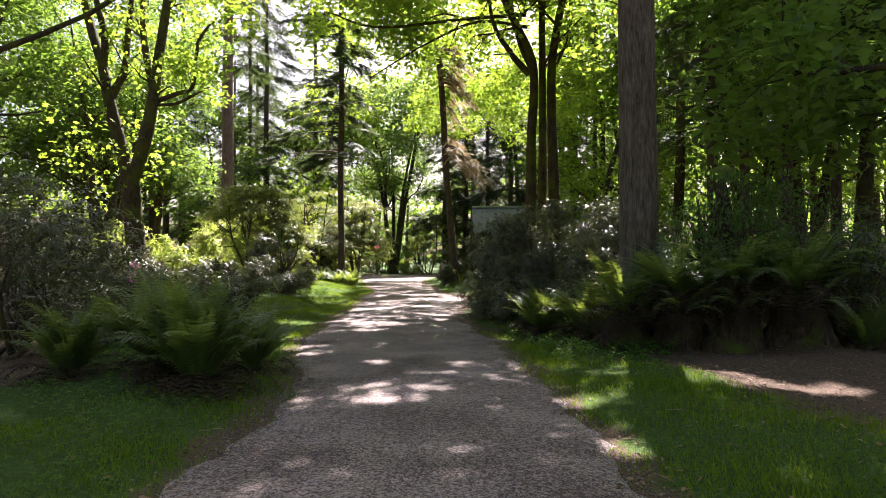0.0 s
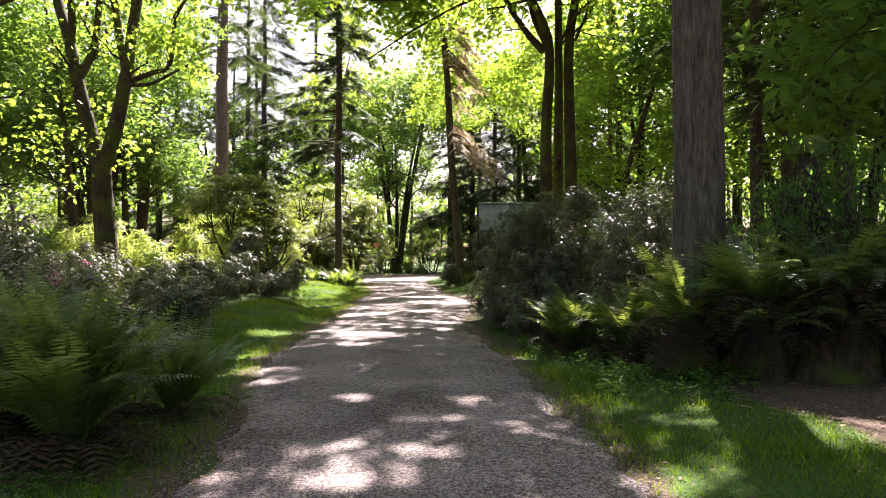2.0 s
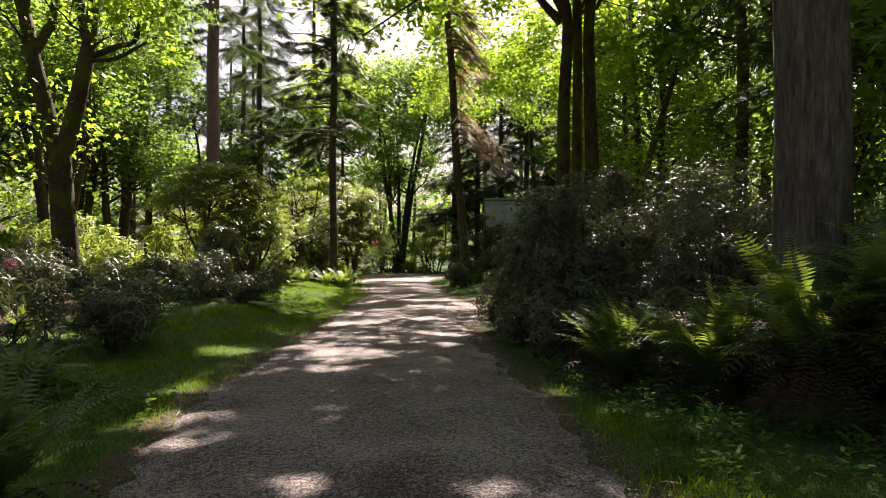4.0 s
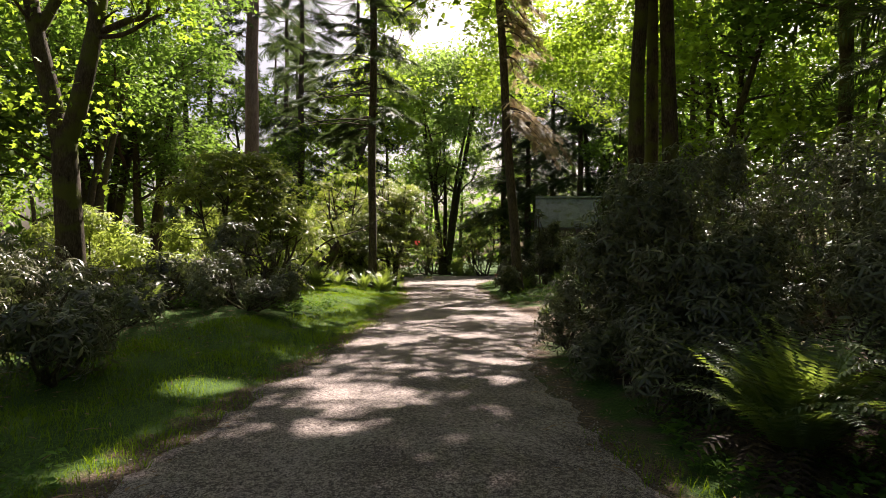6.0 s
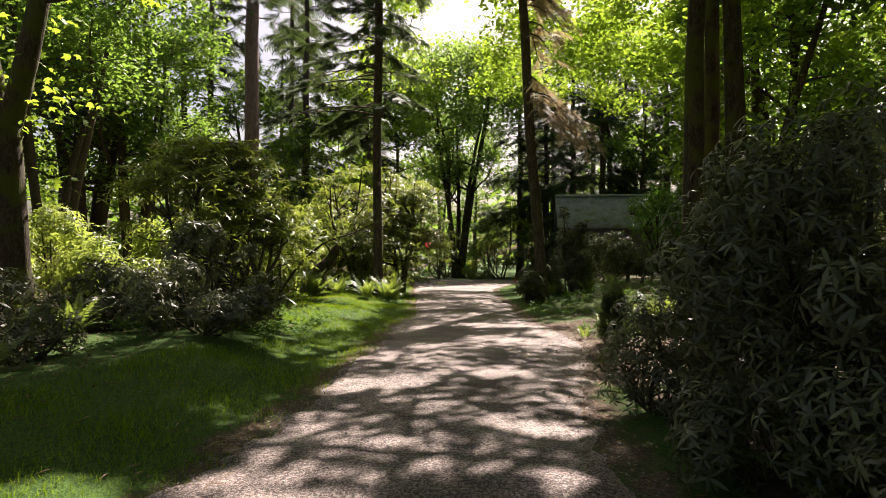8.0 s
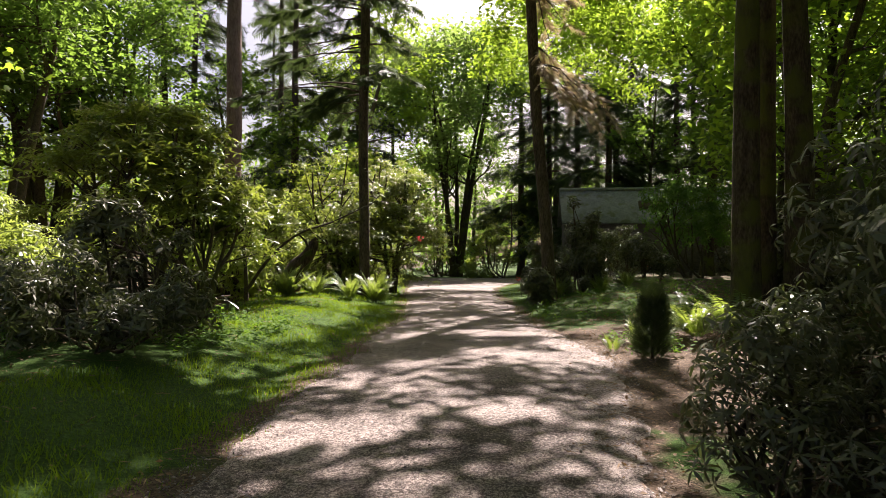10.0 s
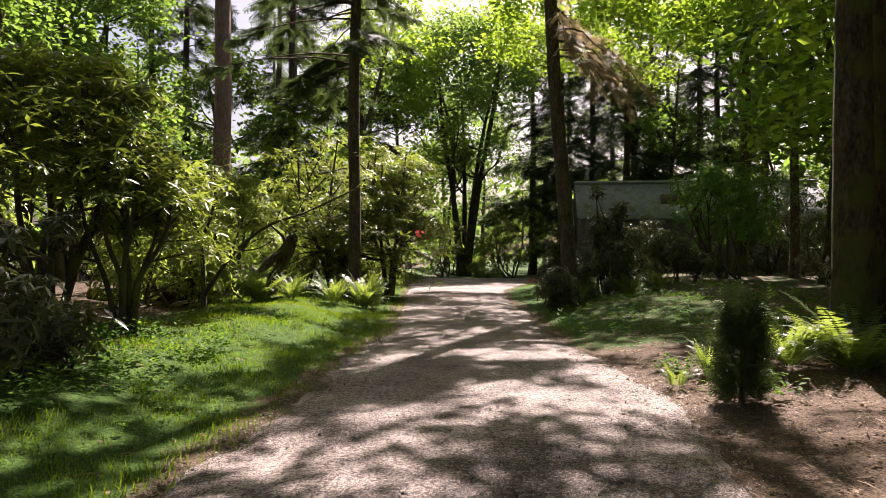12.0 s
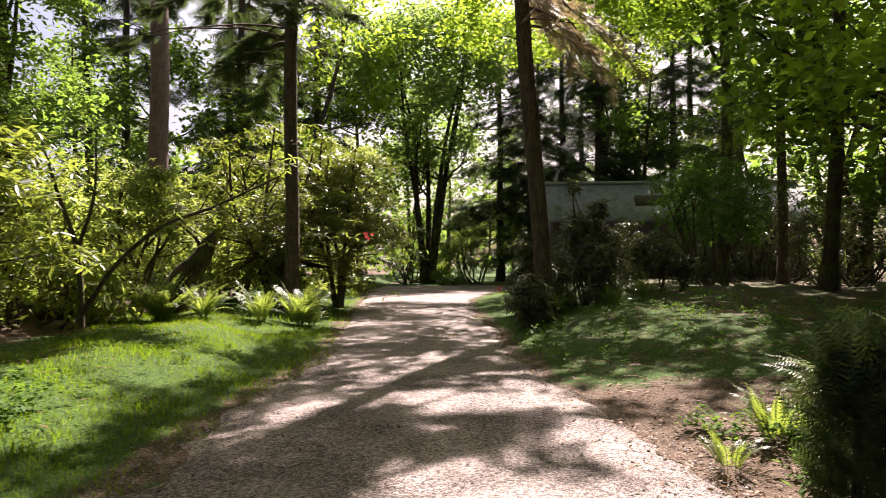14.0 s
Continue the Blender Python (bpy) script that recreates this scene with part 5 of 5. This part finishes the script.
def grass(n, xlo, xhi, ylo, yhi, dens, tall, label):
    x, y = rng.uniform(xlo, xhi, n), rng.uniform(ylo, yhi, n)
    k = rng.uniform(0, 1, n) < dens(x, y)
    x, y = x[k], y[k]
    m = len(x)
    blade = ([(0, 0.045, 0), (0, -0.045, 0), (0.5, 0.035, 0.05), (0.5, -0.035, 0.05), (1, 0, 0.25)], [(0, 1, 3), (0, 3, 2), (2, 3, 4)])
    up = np.stack([rng.normal(0, 0.35, m), rng.normal(0, 0.35, m), np.ones(m)], -1)
    clump = 0.7 + 0.3 * np.sin(3.1 * x + 1.7 * y) * np.sin(2.3 * y - 1.1 * x)
    ob = part("grass", scattered(blade, on_land(x, y) - [0, 0, 0.01], up, rng.normal(0, 1, (m, 3)), tall * clump.clip(0.35) * rng.uniform(0.5, 1.3, m)), M_GRASS)
    return tagged(ob, label, "grass", kind="stuff")


def patchy(x, y):
    return 0.55 + 0.6 * np.sin(1.7 * x + 0.9 * y) * np.sin(1.3 * y - 0.8 * x + 1)


def verge_left(x, y):
    off = left_edge(y) - x
    w = np.interp(y, [0, 6, 8, 12, 15.6, 18, 20.8, 23, 25.5, 34, 40, 60], [2.6, 2.4, 1.0, 1.9, 4.1, 3.0, 2.2, 1.2, 4.0, 4.4, 1.4, 1.0])
    return ease((off + 0.28) / 0.6) * ease((w - off) / 0.5) * (0.6 + 0.4 * patchy(x, y).clip(0, 1))


def verge_right(x, y):
    off = x - right_edge(y)
    w = np.interp(y, [0, 4, 8, 11, 14, 20, 21, 29, 32, 40, 60], [2.4, 2.6, 2.2, 0.9, 0.35, 0.1, 0.0, 0.0, 4.0, 5.0, 2.0])
    return ease((off + 0.28) / 0.6) * ease((w - off) / 0.5) * (0.3 + 0.7 * patchy(x + 3, y).clip(0, 1)) * (1 - 0.35 * (y > 26))


grass(250000, -8.5, -1.2, 1.5, 34, verge_left, 0.1, "lush green grass verge, partly sunlit")
grass(12000, -8.5, -3, 34, 62, verge_left, 0.18, "grass verge beside the far path")
grass(85000, 0.3, 4.6, 1.5, 14, verge_right, 0.11, "short green grass along the path edge")
grass(30000, -2, 7, 27, 56, verge_right, 0.11, "thin grass on a low shaded bank")


def clover(n):
    x, y = rng.uniform(-7, -1.5, n), rng.uniform(2, 30, n)
    off = left_edge(y) - x
    k = rng.uniform(0, 1, n) < ease((off - 0.2) / 0.3) * ease((3.4 - off) / 0.6) * ((y < 7.5) * 0.9 + ((y > 22) & (off < 2)) * 0.5)
    x, y = x[k], y[k]
    m = len(x)
    tri = joined([scattered(LEAF, np.zeros((1, 3)), np.array([[math.cos(a), math.sin(a), 0.15]]), np.array([[0, 0, 1.0]]), [1.0]) for a in (0.3, 2.4, 4.5)])
    ob = part("clover", scattered(tri, on_land(x, y) + np.stack([0 * x, 0 * x, rng.uniform(0.04, 0.13, m)], -1), rng.normal(0, 1, (m, 3)) * [1, 1, 0.15], rng.normal(0, 0.3, (m, 3)) + [0, 0, 1], rng.uniform(0.02, 0.045, m)), M_CLOVER)
    tagged(ob, "low clover and broad weeds in the verge", "clover", kind="stuff")


clover(22000)


def weeds(n, xlo, xhi, ylo, yhi, tall, label):
    """Broad-leaved plants a hand or two high."""
    x, y = rng.uniform(xlo, xhi, n), rng.uniform(ylo, yhi, n)
    off = np.minimum(left_edge(y) - x, 99) if xhi < 0 else x - right_edge(y)
    k = rng.uniform(0, 1, n) < ease((off - 0.1) / 0.4) * patchy(2 * x, 2 * y).clip(0, 1)
    x, y = x[k], y[k]
    m = len(x)
    h = tall * rng.uniform(0.4, 1.2, m)
    foot = on_land(x, y)
    foot = np.repeat(foot, 7, 0)
    up = np.tile(np.linspace(0.3, 1.0, 7), m) * np.repeat(h, 7)
    pos = foot + np.stack([rng.normal(0, 0.02, 7 * m), rng.normal(0, 0.02, 7 * m), up], -1)
    a = rng.uniform(0, 2 * math.pi, 7 * m)
    ob = part("weeds", scattered(LEAF, pos, np.stack([np.cos(a), np.sin(a), rng.uniform(-0.2, 0.7, 7 * m)], -1), rng.normal(0, 0.3, (7 * m, 3)) + [0, 0, 1], rng.uniform(0.05, 0.1, 7 * m)), M_CLOVER)
    tagged(ob, label, "weeds", kind="stuff")


weeds(700, -7, -4.2, 21.5, 26, 0.28, "sunlit leafy weeds at the edge of the lawn")
weeds(260, 0.8, 2.0, 24.2, 26.2, 0.22, "small bright leafy weeds beside a yew")
weeds(900, 1.2, 3.6, 9.5, 15, 0.16, "low ivy-like plants under the shrubs")
weeds(600, -5.5, -2.6, 9, 13, 0.18, "low leafy plants behind a fern")
weeds(1100, -0.4, 6, 29, 42, 0.17, "low leafy plants on the shaded bank")


def litter(n):
    x, y = rng.uniform(-9, 9, n), rng.uniform(2, 36, n)
    ol, orr = left_edge(y) - x, x - right_edge(y)
    d = np.where(orr > -0.6, np.where((y > 19) & (y < 30), 0.9, 0.55 * ease((orr - 1) / 1)), 0.0) + 0.5 * ease((ol - 1.5) / 1.5) + 0.03 + 0.5 * (np.minimum(np.abs(ol), np.abs(orr)) < 0.3) + 0.3 * ((np.abs(orr + 0.4) < 0.6) & (y > 19) & (y < 30))
    k = rng.uniform(0, 1, n) < d
    x, y = x[k], y[k]
    m = len(x)
    p = on_land(x, y)
    p[:, 2] += 0.02
    ob = part("leaf_litter", scattered(LEAF, p, rng.normal(0, 1, (m, 3)) * [1, 1, 0.2], rng.normal(0, 0.35, (m, 3)) + [0, 0, 1], rng.uniform(0.015, 0.06, m)), M_LITTER)
    tagged(ob, "fallen brown leaves and needles on the soil", "leaf litter", kind="stuff")


litter(105000)


def fallen_twigs(n):
    """Dry sticks and needles strewn on the soil and along the path's edges."""
    x, y = rng.uniform(-7, 6, n), rng.uniform(3, 33, n)
    ol, orr = left_edge(y) - x, x - right_edge(y)
    k = rng.uniform(0, 1, n) < np.where(orr > -0.5, np.where((y > 19) & (y < 30), 0.9, 0.35), np.where(ol > -0.4, 0.3, 0.04))
    x, y = x[k], y[k]
    m = len(x)
    stick = ([(0, 0, 0), (0.5, 0.035, 0.03), (1, 0, 0.01), (0.5, -0.035, 0.03), (0.5, 0, 0.07)], [(0, 3, 4), (3, 2, 4), (2, 1, 4), (1, 0, 4)])
    p = on_land(x, y) + [0, 0, 0.025]
    ob = part("fallen_twigs", scattered(stick, p, rng.normal(0, 1, (m, 3)) * [1, 1, 0.06], rng.normal(0, 0.1, (m, 3)) + [0, 0, 1], 0.04 + 0.2 * rng.uniform(0, 1, m) ** 2.5), M_LITTER)
    tagged(ob, "dry brown sticks strewn beside the path", "twigs", kind="stuff")


fallen_twigs(14000)


def pebbles(n, ylo, yhi, small, large, label):
    """Loose stones, half sunk in the path."""
    y = ylo + (yhi - ylo) * rng.uniform(0, 1, n)
    u = rng.uniform(-0.02, 1.02, n)
    x = left_edge(y) + u * (right_edge(y) - left_edge(y))
    chip = ([(1, 0.1, -0.1), (-0.9, 0.15, -0.1), (0.1, 0.8, -0.1), (-0.1, -0.75, -0.1), (0.1, -0.05, 0.55)], [(0, 2, 4), (2, 1, 4), (1, 3, 4), (3, 0, 4)])
    p = np.stack([x, y, 0.014 + 0.03 * np.sin(np.pi * u.clip(0, 1))], -1)
    ob = part("pebbles", scattered(chip, p, rng.normal(0, 1, (n, 3)) * [1, 1, 0.25], rng.normal(0, 0.25, (n, 3)) + [0, 0, 1], small + (large - small) * rng.uniform(0, 1, n) ** 3), M_STONE)
    tagged(ob, label, "pebbles", kind="stuff")


pebbles(22000, 4, 16, 0.005, 0.016, "loose grey and brown stones on the gravel path")
pebbles(26000, 16, 32, 0.006, 0.019, "loose dark and pale stones on the gravel path")


# ---- blossoms ----
def blossom_at(x, y, z, mat, label, n=22, size=0.09):
    d = rng.normal(0, 1, (n, 3))
    ob = part("blossom", scattered(LEAF, np.array([[x, y, z]]) + unit(d) * 0.05, d, rng.normal(0, 1, (n, 3)), np.full(n, size)), mat)
    tagged(ob, label, "flower", "rhododendron blossoms", kind="stuff")


blossom_at(-3.6, 36.6, 2.1, M_PETAL, "single red rhododendron blossom in dark leaves")
blossom_at(2.7, 19.2, 2.27, M_PINK, "faded pink rhododendron blossom in dark leaves", 14, 0.09)
blossom_at(-8.0, 17.5, 1.3, M_PINK, "pink rhododendron blossom among dark leaves")
blossom_at(-5.75, 12.5, 1.15, M_PINK, "pink rhododendron blossom among dark leaves", 26, 0.06)
blossom_at(-8.1, 27.0, 3.37, M_PETAL, "single red rhododendron blossom in dark leaves", 26, 0.07)
blossom_at(-0.3, 44, 0.55, M_PETAL, "single red rhododendron blossom in dark leaves", 30, 0.08)
blossom_at(5.0, 42.4, 1.2, M_PETAL, "single red rhododendron blossom in dark leaves")

# ---- the far wood ----
def far_woods(n):
    a = rng.uniform(0, 2 * math.pi, n)
    r = rng.uniform(96, 118, n)
    top = 17 + 5 * np.sin(7 * a) + 4 * np.sin(17 * a + 1) + 2 * np.sin(41 * a)
    z = rng.uniform(0, 1, n) ** 0.8 * top
    p = np.stack([r * np.cos(a), 25 + r * np.sin(a), z], -1)
    ob = part("far_woods", scattered(LEAF, p, rng.normal(0, 1, (n, 3)), rng.normal(0, 0.6, (n, 3)) + [0, 0, 1], rng.uniform(1.0, 2.2, n)), M_WOOD)
    tagged(ob, "distant green wood closing the view", "woodland", kind="stuff")


far_woods(32000)
